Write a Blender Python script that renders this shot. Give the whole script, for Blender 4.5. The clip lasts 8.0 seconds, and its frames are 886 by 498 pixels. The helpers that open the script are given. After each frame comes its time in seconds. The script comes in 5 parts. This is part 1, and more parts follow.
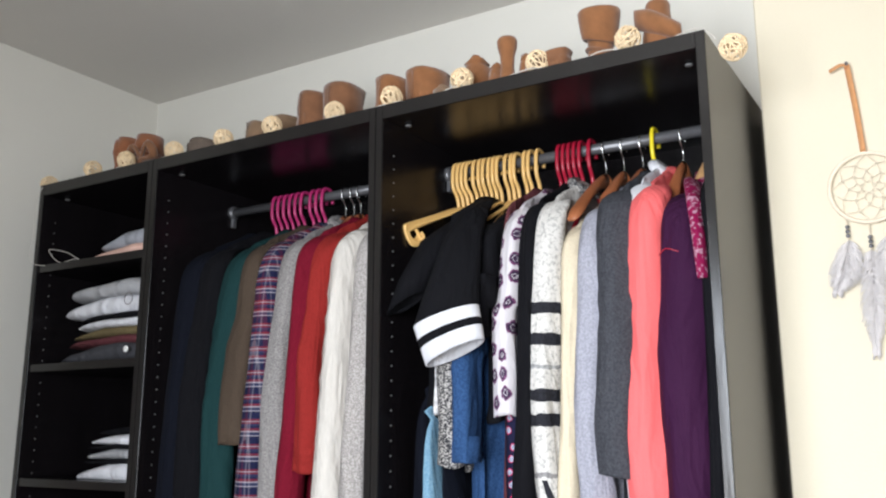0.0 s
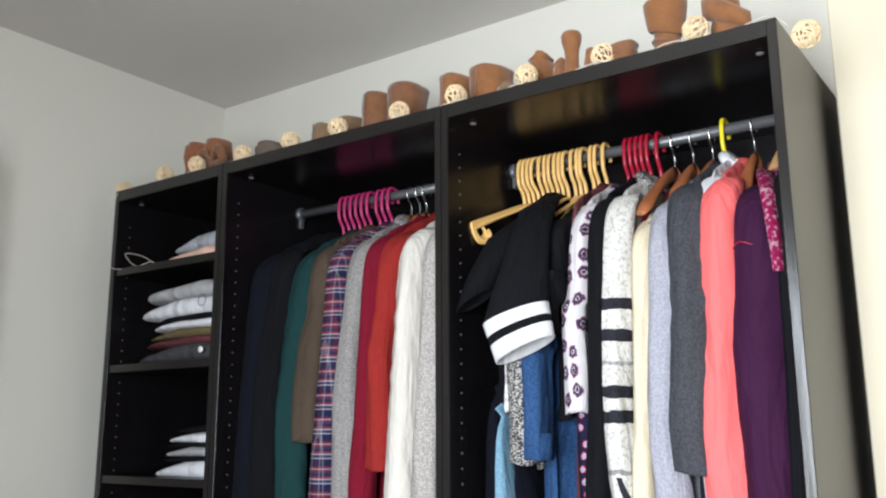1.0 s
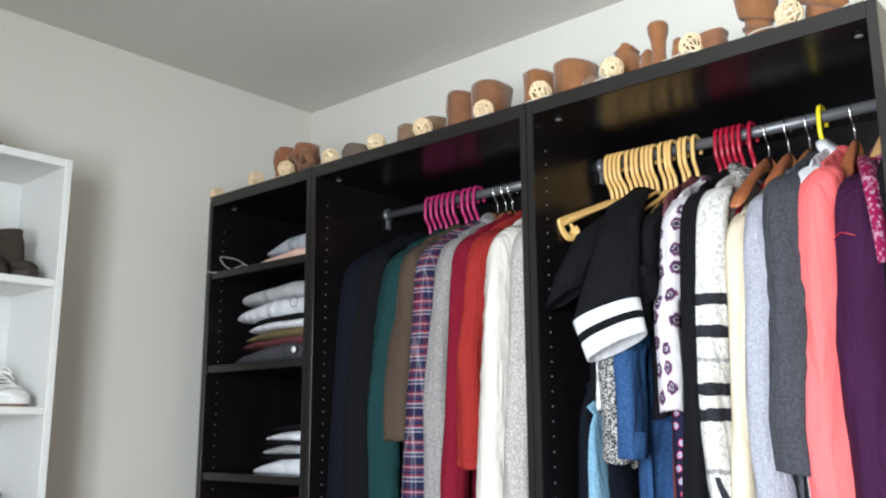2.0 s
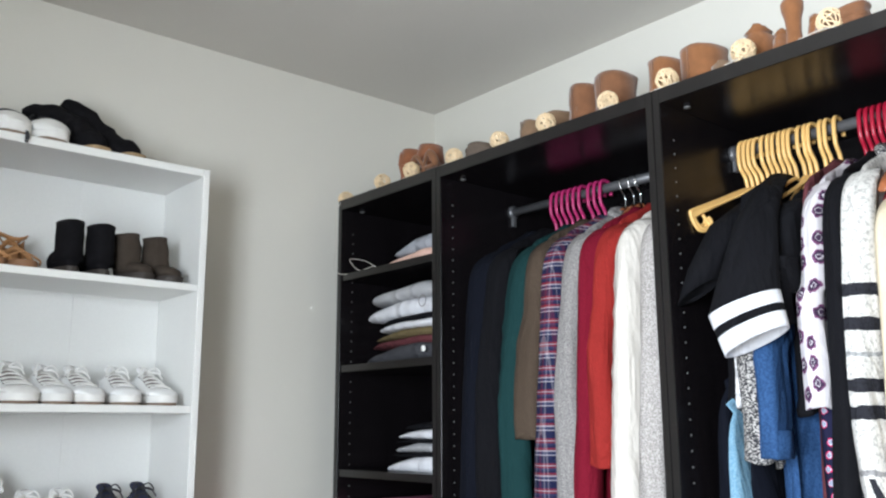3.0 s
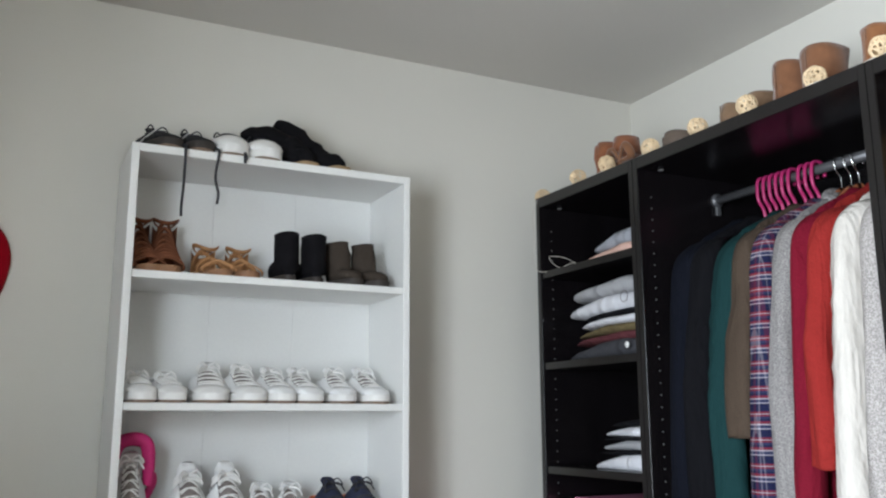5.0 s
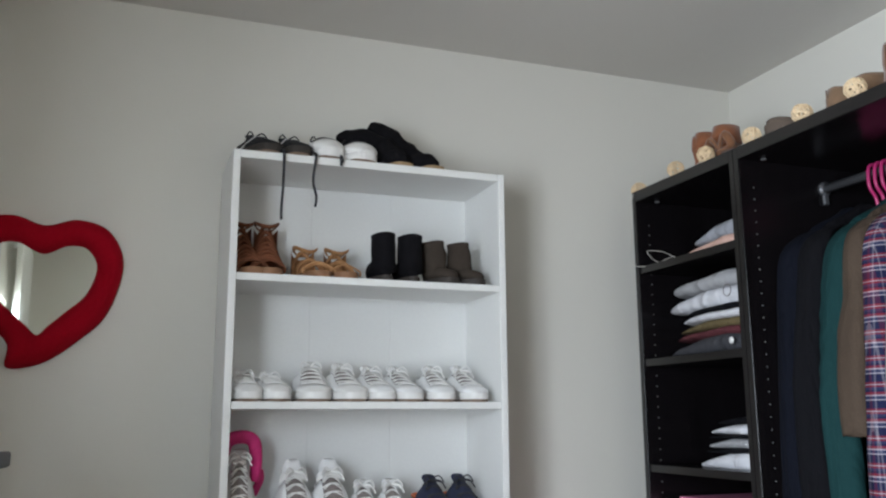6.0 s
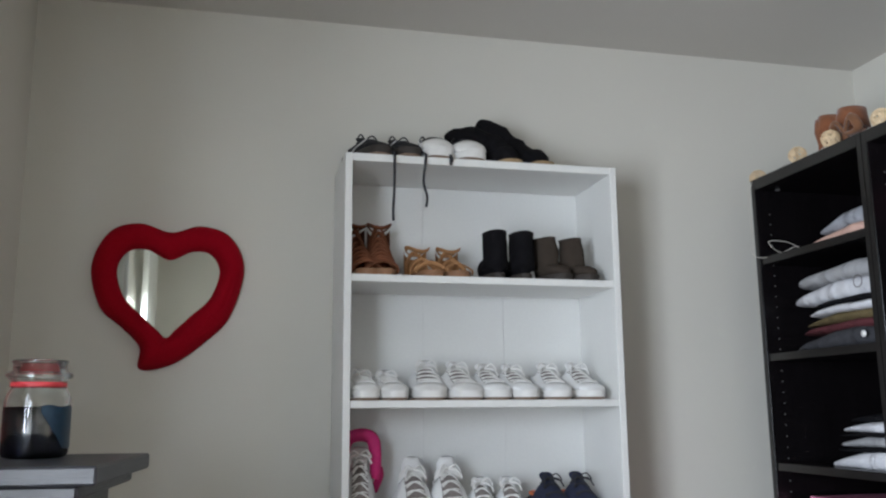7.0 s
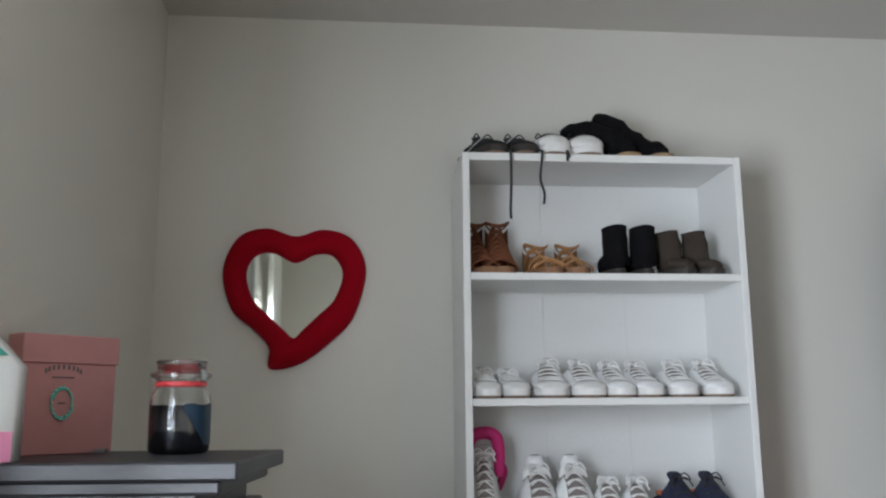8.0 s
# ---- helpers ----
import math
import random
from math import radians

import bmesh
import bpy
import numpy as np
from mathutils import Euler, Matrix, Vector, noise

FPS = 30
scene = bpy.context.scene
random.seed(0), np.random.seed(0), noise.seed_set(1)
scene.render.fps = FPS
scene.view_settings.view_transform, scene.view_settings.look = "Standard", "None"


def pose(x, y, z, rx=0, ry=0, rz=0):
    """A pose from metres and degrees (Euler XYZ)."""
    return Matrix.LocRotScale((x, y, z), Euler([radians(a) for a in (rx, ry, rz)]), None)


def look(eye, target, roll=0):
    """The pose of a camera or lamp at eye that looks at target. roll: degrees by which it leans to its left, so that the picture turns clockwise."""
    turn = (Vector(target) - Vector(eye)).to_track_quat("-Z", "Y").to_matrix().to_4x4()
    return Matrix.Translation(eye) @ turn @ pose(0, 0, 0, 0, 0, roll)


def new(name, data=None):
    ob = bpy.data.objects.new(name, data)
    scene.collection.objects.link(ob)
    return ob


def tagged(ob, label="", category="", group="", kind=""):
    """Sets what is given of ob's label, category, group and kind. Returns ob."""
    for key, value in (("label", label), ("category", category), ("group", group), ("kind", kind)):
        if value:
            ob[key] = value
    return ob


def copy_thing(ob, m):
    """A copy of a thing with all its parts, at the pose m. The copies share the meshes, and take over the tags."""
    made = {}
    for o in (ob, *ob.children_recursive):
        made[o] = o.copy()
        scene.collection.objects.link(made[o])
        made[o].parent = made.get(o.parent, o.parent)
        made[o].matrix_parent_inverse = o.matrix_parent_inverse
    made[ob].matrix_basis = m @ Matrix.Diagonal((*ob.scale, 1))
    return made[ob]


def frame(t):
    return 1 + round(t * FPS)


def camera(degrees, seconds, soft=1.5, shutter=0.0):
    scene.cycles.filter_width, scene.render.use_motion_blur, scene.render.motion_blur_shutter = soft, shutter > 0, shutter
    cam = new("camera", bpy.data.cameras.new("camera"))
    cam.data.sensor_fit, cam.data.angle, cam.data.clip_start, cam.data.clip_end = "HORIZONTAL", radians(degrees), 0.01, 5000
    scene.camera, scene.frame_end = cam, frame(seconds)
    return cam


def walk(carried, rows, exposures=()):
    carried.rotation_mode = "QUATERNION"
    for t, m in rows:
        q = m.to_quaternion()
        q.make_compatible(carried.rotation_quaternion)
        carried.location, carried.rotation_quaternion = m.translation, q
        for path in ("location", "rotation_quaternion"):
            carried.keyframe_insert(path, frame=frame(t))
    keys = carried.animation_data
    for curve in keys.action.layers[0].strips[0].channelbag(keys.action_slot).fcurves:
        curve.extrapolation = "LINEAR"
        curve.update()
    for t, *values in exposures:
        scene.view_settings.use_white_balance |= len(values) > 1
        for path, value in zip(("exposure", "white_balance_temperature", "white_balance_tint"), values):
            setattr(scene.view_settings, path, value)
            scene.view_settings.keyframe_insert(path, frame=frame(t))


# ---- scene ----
cam = camera(53.9, 8.0, soft=2.2)
PATH = [
    (0, (-1.911, -2.576, 1.279), (-0.327, -1.602, 1.669), -0.04),
    (0.5, (-1.916, -2.569, 1.280), (-0.362, -1.547, 1.667), -0.11),
    (1, (-1.923, -2.565, 1.282), (-0.411, -1.481, 1.664), -0.29),
    (1.5, (-1.929, -2.563, 1.283), (-0.465, -1.414, 1.663), -0.30),
    (3, (-1.920, -2.552, 1.280), (-0.717, -1.132, 1.659), -0.23),
    (3.5, (-1.914, -2.560, 1.281), (-0.833, -1.043, 1.657), -0.08),
    (4, (-1.908, -2.572, 1.289), (-0.924, -0.989, 1.658), -0.26),
    (4.5, (-1.905, -2.574, 1.289), (-0.994, -0.948, 1.657), -0.22),
    (6, (-1.915, -2.568, 1.292), (-1.266, -0.820, 1.655), -0.29),
    (6.5, (-1.921, -2.568, 1.301), (-1.374, -0.783, 1.655), -0.32),
    (7, (-1.930, -2.560, 1.311), (-1.500, -0.742, 1.657), -0.46),
    (7.5, (-1.939, -2.560, 1.313), (-1.611, -0.720, 1.656), -0.50),
    (8, (-1.942, -2.561, 1.311), (-1.757, -0.701, 1.655), -0.50),
]
walk(cam, [(t, look(eye, target, roll)) for t, eye, target, roll in PATH],
     [(0, -0.1, 6450, 13), (1.7, 0.15, 6350, 9), (3.0, 0.24, 6230, 10), (4.5, 0.1, 6200, 10), (6.0, -0.1, 6120, 11), (8.0, -0.22, 6070, 12)])

# ---- world, window light, exposure ----
world = bpy.data.worlds.new("sky")
scene.world = world
world.use_nodes = True
wn = world.node_tree.nodes
sky = wn.new("ShaderNodeTexSky")
sky.sky_type, sky.sun_disc, sky.sun_elevation, sky.sun_rotation = "NISHITA", False, radians(40), radians(200)
world.node_tree.links.new(sky.outputs[0], wn["Background"].inputs[0])
wn["Background"].inputs[1].default_value = 0.1

WX, WY0, WY1, WZ0, WZ1 = -2.53, -2.85, -1.62, 0.65, 1.95   # window opening in the west wall
MID = Vector((WX - 0.34, (WY0 + WY1) / 2, (WZ0 + WZ1) / 2))
for lamp_name, watts, tint, rise, cone in (("window_skylight", 126, (0.86, 0.96, 1.06), -0.46, 180), ("window_ground_light", 38, (1.0, 0.955, 0.84), 0.4, 180)):
    lamp = bpy.data.lights.new(lamp_name, "AREA")
    lamp.shape, lamp.size, lamp.size_y, lamp.energy, lamp.color = "RECTANGLE", 1.18, 1.25, watts, tint
    lamp.spread = radians(cone)
    lamp_ob = new(lamp_name, lamp)
    lamp_ob.matrix_world = look(MID - Vector((0.03 if rise > 0 else 0.0, 0, 0)), MID + Vector((1, 0.18, rise)))


# ---- materials ----
def nodes(name):
    m = bpy.data.materials.new(name)
    m.use_nodes = True
    t = m.node_tree
    return m, t.nodes, t.links, t.nodes["Principled BSDF"]


def mat(name, color, rough=0.6, scale=60.0, bump=0.15, var=0.12, metal=0.0, stretch=(1, 1, 1), sheen=0.0, big=4.0):
    """A surface with colour variation at two scales and a fine relief."""
    m, n, l, p = nodes(name)
    tc = n.new("ShaderNodeTexCoord")
    mp = n.new("ShaderNodeMapping")
    mp.inputs["Scale"].default_value = stretch
    l.new(tc.outputs["Object"], mp.inputs[0])
    fine = n.new("ShaderNodeTexNoise")
    fine.inputs["Scale"].default_value, fine.inputs["Detail"].default_value = scale, 4
    coarse = n.new("ShaderNodeTexNoise")
    coarse.inputs["Scale"].default_value, coarse.inputs["Detail"].default_value = big, 3
    l.new(mp.outputs[0], fine.inputs[0])
    l.new(mp.outputs[0], coarse.inputs[0])
    add = n.new("ShaderNodeMath")
    add.operation = "ADD"
    l.new(fine.outputs[0], add.inputs[0])
    l.new(coarse.outputs[0], add.inputs[1])
    ramp = n.new("ShaderNodeMapRange")
    ramp.inputs["From Min"].default_value, ramp.inputs["From Max"].default_value = 0.6, 1.4
    ramp.inputs["To Min"].default_value, ramp.inputs["To Max"].default_value = 1 - var, 1 + var
    l.new(add.outputs[0], ramp.inputs[0])
    mul = n.new("ShaderNodeVectorMath")
    mul.operation = "SCALE"
    mul.inputs[0].default_value = color
    l.new(ramp.outputs[0], mul.inputs["Scale"])
    l.new(mul.outputs[0], p.inputs["Base Color"])
    p.inputs["Roughness"].default_value = rough
    p.inputs["Metallic"].default_value = metal
    if sheen:
        p.inputs["Sheen Weight"].default_value = sheen
    if bump:
        b = n.new("ShaderNodeBump")
        b.inputs["Strength"].default_value, b.inputs["Distance"].default_value = bump, 0.004
        l.new(fine.outputs[0], b.inputs["Height"])
        l.new(b.outputs[0], p.inputs["Normal"])
    return m


def stripes(n, l, src, axis, freq, stops, interp="CONSTANT", wobble=None):
    """A colour ramp repeated along one axis of the coordinates."""
    sep = n.new("ShaderNodeSeparateXYZ")
    l.new(src, sep.inputs[0])
    mul = n.new("ShaderNodeMath")
    mul.operation, mul.inputs[1].default_value = "MULTIPLY", freq
    l.new(sep.outputs[axis], mul.inputs[0])
    out = mul.outputs[0]
    if wobble is not None:
        ad = n.new("ShaderNodeMath")
        ad.operation = "ADD"
        l.new(out, ad.inputs[0])
        l.new(wobble, ad.inputs[1])
        out = ad.outputs[0]
    fr = n.new("ShaderNodeMath")
    fr.operation = "FRACT"
    l.new(out, fr.inputs[0])
    cr = n.new("ShaderNodeValToRGB")
    cr.color_ramp.interpolation = interp
    el = cr.color_ramp.elements
    while len(el) < len(stops):
        el.new(0.5)
    for e, (pos, c) in zip(el, stops):
        e.position, e.color = pos, (*c, 1)
    l.new(fr.outputs[0], cr.inputs[0])
    return cr.outputs[0]


def mix(n, l, a, b, fac=0.5, kind="MIX"):
    mx = n.new("ShaderNodeMix")
    mx.data_type, mx.blend_type = "RGBA", kind
    if isinstance(fac, float):
        mx.inputs[0].default_value = fac
    else:
        l.new(fac, mx.inputs[0])
    for k, v in ((6, a), (7, b)):
        if isinstance(v, tuple):
            mx.inputs[k].default_value = (*v, 1)
        else:
            l.new(v, mx.inputs[k])
    return mx.outputs[2]


def cloth_bump(n, l, p, scale=300.0, strength=0.3, stretch=(1, 1, 1)):
    tc = n.new("ShaderNodeTexCoord")
    mp = n.new("ShaderNodeMapping")
    mp.inputs["Scale"].default_value = stretch
    l.new(tc.outputs["Object"], mp.inputs[0])
    nz = n.new("ShaderNodeTexNoise")
    nz.inputs["Scale"].default_value = scale
    l.new(mp.outputs[0], nz.inputs[0])
    b = n.new("ShaderNodeBump")
    b.inputs["Strength"].default_value, b.inputs["Distance"].default_value = strength, 0.003
    l.new(nz.outputs[0], b.inputs["Height"])
    l.new(b.outputs[0], p.inputs["Normal"])
    p.inputs["Roughness"].default_value = 0.9
    return tc, nz


def plaid(name):
    m, n, l, p = nodes(name)
    tc, nz = cloth_bump(n, l, p)
    navy, red, white, blue = (0.012, 0.014, 0.045), (0.2, 0.02, 0.03), (0.38, 0.35, 0.38), (0.03, 0.036, 0.085)
    a = stripes(n, l, tc.outputs["Object"], 2, 17.5, [(0, navy), (0.2, white), (0.25, blue), (0.36, white), (0.42, red), (0.52, navy), (0.6, blue), (0.7, red), (0.78, white), (0.82, red), (0.9, navy)])
    b = stripes(n, l, tc.outputs["Object"], 0, 24, [(0, navy), (0.3, white), (0.38, blue), (0.55, red), (0.75, navy), (0.9, white), (0.95, navy)])
    c = stripes(n, l, tc.outputs["Object"], 1, 26, [(0, navy), (0.35, white), (0.45, blue), (0.6, red), (0.8, navy)])
    l.new(mix(n, l, mix(n, l, b, c, 0.5), a, 0.6), p.inputs["Base Color"])
    return m


def marl(name, dark, light, scale=90.0, stretch=(1, 1, 1), cut=0.5, soft=0.12):
    """Two yarn colours mixed in flecks."""
    m, n, l, p = nodes(name)
    tc, _ = cloth_bump(n, l, p, 160, 0.5)
    mp = n.new("ShaderNodeMapping")
    mp.inputs["Scale"].default_value = stretch
    l.new(tc.outputs["Object"], mp.inputs[0])
    nz = n.new("ShaderNodeTexNoise")
    nz.inputs["Scale"].default_value, nz.inputs["Detail"].default_value = scale, 5
    l.new(mp.outputs[0], nz.inputs[0])
    cr = n.new("ShaderNodeValToRGB")
    e = cr.color_ramp.elements
    e[0].position, e[0].color = cut - soft, (*dark, 1)
    e[1].position, e[1].color = cut + soft, (*light, 1)
    l.new(nz.outputs[0], cr.inputs[0])
    l.new(cr.outputs[0], p.inputs["Base Color"])
    return m


def spots(name, ground, ring, centre, scale=16.0, stretch=(1, 1, 1)):
    """A print of ringed medallions."""
    m, n, l, p = nodes(name)
    tc, _ = cloth_bump(n, l, p)
    mp = n.new("ShaderNodeMapping")
    mp.inputs["Scale"].default_value = stretch
    l.new(tc.outputs["Object"], mp.inputs[0])
    sp = n.new("ShaderNodeSeparateXYZ")
    cb = n.new("ShaderNodeCombineXYZ")
    l.new(mp.outputs[0], sp.inputs[0])
    l.new(sp.outputs[1], cb.inputs[0])
    l.new(sp.outputs[2], cb.inputs[1])
    v = n.new("ShaderNodeTexVoronoi")
    v.voronoi_dimensions = "2D"
    v.inputs["Scale"].default_value, v.inputs["Randomness"].default_value = scale, 0.6
    nd = n.new("ShaderNodeTexNoise")
    nd.inputs["Scale"].default_value, nd.inputs["Detail"].default_value = scale * 5, 3
    l.new(mp.outputs[0], nd.inputs[0])
    dv = n.new("ShaderNodeVectorMath")
    dv.operation, dv.inputs[1].default_value = "MULTIPLY_ADD", (0.3 / scale,) * 3
    l.new(nd.outputs["Color"], dv.inputs[0])
    l.new(cb.outputs[0], dv.inputs[2])
    l.new(dv.outputs[0], v.inputs[0])
    cr = n.new("ShaderNodeValToRGB")
    cr.color_ramp.interpolation = "CONSTANT"
    e = cr.color_ramp.elements
    for _ in range(3):
        e.new(0.5)
    for k, (pos, c) in zip(e, ((0, ring), (0.09, ground), (0.12, ring), (0.22, centre), (0.3, ground))):
        k.position, k.color = pos, (*c, 1)
    l.new(v.outputs["Distance"], cr.inputs[0])
    l.new(cr.outputs[0], p.inputs["Base Color"])
    return m


def banded(name, ground, bands, z_off=0.0):
    """Plain cloth with horizontal bands between given heights."""
    m, n, l, p = nodes(name)
    tc, nz = cloth_bump(n, l, p, 200, 0.5)
    sep = n.new("ShaderNodeSeparateXYZ")
    l.new(tc.outputs["Object"], sep.inputs[0])
    nw = n.new("ShaderNodeTexNoise")
    nw.inputs["Scale"].default_value = 45
    l.new(tc.outputs["Object"], nw.inputs[0])
    wob = n.new("ShaderNodeMath")
    wob.operation, wob.inputs[1].default_value, wob.inputs[2].default_value = "MULTIPLY_ADD", 0.012, -0.006
    l.new(nw.outputs[0], wob.inputs[0])
    ad = n.new("ShaderNodeMath")
    ad.operation = "ADD"
    l.new(sep.outputs[2], ad.inputs[0])
    l.new(wob.outputs[0], ad.inputs[1])
    cr = n.new("ShaderNodeValToRGB")
    cr.color_ramp.interpolation = "CONSTANT"
    e = cr.color_ramp.elements
    stops = [(0.0, ground)]
    for z0, z1, c in bands:
        stops += [(z0 / 2, c), (z1 / 2, ground)]
    while len(e) < len(stops):
        e.new(0.5)
    for k, (pos, c) in zip(e, stops):
        k.position, k.color = pos, (*c, 1)
    half = n.new("ShaderNodeMath")
    half.operation, half.inputs[1].default_value = "MULTIPLY", 0.5
    l.new(ad.outputs[0], half.inputs[0])
    l.new(half.outputs[0], cr.inputs[0])
    fl = n.new("ShaderNodeTexNoise")
    fl.inputs["Scale"].default_value, fl.inputs["Detail"].default_value = 150, 4
    l.new(tc.outputs["Object"], fl.inputs[0])
    fr = n.new("ShaderNodeValToRGB")
    fr.color_ramp.elements[0].position, fr.color_ramp.elements[0].color = 0.36, (0.25, 0.25, 0.26, 1)
    fr.color_ramp.elements[1].position, fr.color_ramp.elements[1].color = 0.5, (1, 1, 1, 1)
    l.new(fl.outputs[0], fr.inputs[0])
    l.new(mix(n, l, cr.outputs[0], fr.outputs[0], 0.5, "MULTIPLY"), p.inputs["Base Color"])
    return m


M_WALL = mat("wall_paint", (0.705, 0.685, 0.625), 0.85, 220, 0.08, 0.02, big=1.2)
# the wall by the wardrobe's end: warm daylight put into its base colour
M_WALL_WARMLIT = mat("warm_lit_wall_paint", (0.71, 0.64, 0.5), 0.85, 220, 0.08, 0.02, big=1.2)
M_CEIL = mat("ceiling_paint", (0.635, 0.61, 0.565), 0.9, 160, 0.1, 0.02, big=1.2)
M_FLOOR = mat("dark_wood_floor", (0.11, 0.075, 0.05), 0.4, 14, 0.1, 0.25, stretch=(1, 12, 1))
M_BLACK = mat("black_brown_veneer", (0.0062, 0.0051, 0.0058), 0.26, 40, 0.05, 0.35, stretch=(3, 3, 0.25))
M_BLACK.node_tree.nodes["Principled BSDF"].inputs["Specular IOR Level"].default_value = 0.27
M_EDGE = mat("black_brown_edge_band", (0.013, 0.0118, 0.0115), 0.2, 40, 0.05, 0.25, stretch=(3, 3, 0.25))
M_PEG = mat("peg_metal", (0.15, 0.15, 0.15), 0.35, 40, 0.0, 0.1)
M_ROD = mat("grey_rail_metal", (0.14, 0.14, 0.147), 0.4, 60, 0.02, 0.08, metal=0.5)
M_STEEL = mat("steel_wire", (0.62, 0.62, 0.62), 0.25, 60, 0.0, 0.05, metal=1.0)
M_WHITE = mat("white_foil_board", (0.8, 0.8, 0.78), 0.45, 120, 0.03, 0.02)
M_WHITEB = mat("white_back_board", (0.76, 0.765, 0.75), 0.6, 120, 0.03, 0.03)
M_RATTAN = mat("pale_rattan", (0.78, 0.6, 0.38), 0.7, 150, 0.2, 0.18)
M_WIRE = mat("pale_wire", (0.62, 0.58, 0.52), 0.5, 60, 0.0, 0.05)
SUEDE = {
    "tan": mat("tan_suede", (0.235, 0.1, 0.042), 0.95, 45, 0.3, 0.22, sheen=0.3),
    "rust": mat("rust_suede", (0.25, 0.095, 0.045), 0.95, 45, 0.3, 0.22, sheen=0.3),
    "brown": mat("brown_suede", (0.19, 0.086, 0.043), 0.95, 45, 0.3, 0.22, sheen=0.3),
    "taupe": mat("taupe_suede", (0.2, 0.125, 0.075), 0.95, 45, 0.3, 0.22, sheen=0.3),
    "grey": mat("grey_brown_felt", (0.13, 0.1, 0.08), 0.95, 45, 0.3, 0.2),
    "black": mat("black_suede", (0.006, 0.0055, 0.007), 0.9, 45, 0.3, 0.3),
    "olive": mat("dark_olive_suede", (0.05, 0.039, 0.031), 0.92, 45, 0.3, 0.2),
    "sandal": mat("tan_leather", (0.42, 0.22, 0.1), 0.6, 60, 0.2, 0.2),
    "gladiator": mat("brown_leather", (0.17, 0.062, 0.03), 0.6, 60, 0.2, 0.3),
}
for m in SUEDE.values():
    m.node_tree.nodes["Principled BSDF"].inputs["Specular IOR Level"].default_value = 0.15
M_SOLE = mat("dark_rubber_sole", (0.035, 0.028, 0.024), 0.7, 60, 0.2, 0.2)
M_OUTSOLE = mat("worn_brown_outsole", (0.2, 0.14, 0.1), 0.8, 60, 0.2, 0.3)
M_VAMP = mat("grey_tongue_cloth", (0.21, 0.18, 0.17), 0.9, 90, 0.3, 0.5)
M_GUM = mat("tan_sole", (0.35, 0.24, 0.13), 0.7, 60, 0.2, 0.2)
M_SANDALBED = mat("brown_leather_footbed", (0.24, 0.12, 0.06), 0.7, 60, 0.2, 0.25)
M_CANVAS = mat("white_canvas", (0.84, 0.84, 0.84), 0.85, 260, 0.25, 0.06)
M_CANVASG = mat("pale_grey_canvas", (0.55, 0.54, 0.53), 0.85, 260, 0.25, 0.1)
M_RUBBER = mat("white_rubber", (0.8, 0.79, 0.77), 0.5, 60, 0.1, 0.06)
M_LACE = mat("white_lace", (0.8, 0.79, 0.77), 0.85, 300, 0.2, 0.1)
M_LACEB = mat("black_lace", (0.03, 0.03, 0.035), 0.85, 300, 0.2, 0.1)
M_INNER = mat("grey_shoe_lining", (0.22, 0.2, 0.19), 0.9, 120, 0.2, 0.15)
M_BLKMESH = mat("black_mesh_fabric", (0.009, 0.0095, 0.011), 0.9, 200, 0.3, 0.2)
M_NAVYMESH = mat("navy_mesh_fabric", (0.015, 0.02, 0.05), 0.8, 200, 0.3, 0.2)
M_ORANGE = mat("orange_trim", (0.85, 0.22, 0.08), 0.7, 100, 0.1, 0.1)
M_PINK = mat("hot_pink_padding", (0.55, 0.02, 0.16), 0.7, 100, 0.1, 0.12)
M_RED = mat("red_plush", (0.34, 0.002, 0.012), 0.95, 260, 0.5, 0.18)
M_RED.node_tree.nodes["Principled BSDF"].inputs["Specular IOR Level"].default_value = 0.1
M_GREYWOOD = mat("grey_wood_grain", (0.027, 0.027, 0.031), 0.42, 30, 0.12, 0.3, stretch=(1.5, 14, 14))
M_BOXPINK = mat("pink_card", (0.5, 0.23, 0.22), 0.7, 90, 0.05, 0.05)
M_TEAL = mat("teal_print", (0.12, 0.5, 0.42), 0.7, 90, 0.0, 0.05)
M_DARKINK = mat("dark_print", (0.12, 0.1, 0.1), 0.7, 90, 0.0, 0.05)
M_CARDW = mat("white_card", (0.82, 0.82, 0.8), 0.6, 90, 0.0, 0.03)
M_CARDP = mat("rose_card", (0.75, 0.25, 0.4), 0.6, 90, 0.0, 0.03)
M_WAX = mat("dark_navy_wax", (0.004, 0.005, 0.012), 0.14, 30, 0.0, 0.2)
M_WAX.node_tree.nodes["Principled BSDF"].inputs["Specular IOR Level"].default_value = 1.0
M_LABEL = mat("blue_label_paper", (0.008, 0.03, 0.055), 0.4, 60, 0.0, 0.6)
M_REDBAND = mat("red_label_band", (0.6, 0.05, 0.06), 0.4, 30, 0.0, 0.1)
M_CURTAIN = mat("white_sheer_curtain", (0.8, 0.8, 0.76), 0.9, 300, 0.1, 0.05)
M_CURTAIN.node_tree.nodes["Principled BSDF"].inputs["Transmission Weight"].default_value = 0.25
M_HP = mat("magenta_plastic", (0.42, 0.026, 0.13), 0.38, 40, 0.0, 0.06)
M_HY = mat("cream_yellow_plastic", (0.7, 0.43, 0.15), 0.4, 40, 0.0, 0.06)
M_HR = mat("red_plastic", (0.32, 0.008, 0.028), 0.35, 40, 0.0, 0.06)
M_HYY = mat("bright_yellow_plastic", (0.75, 0.6, 0.02), 0.35, 40, 0.0, 0.06)
M_WOOD = mat("varnished_hanger_wood", (0.3, 0.1, 0.04), 0.35, 30, 0.05, 0.25, stretch=(6, 1, 6))
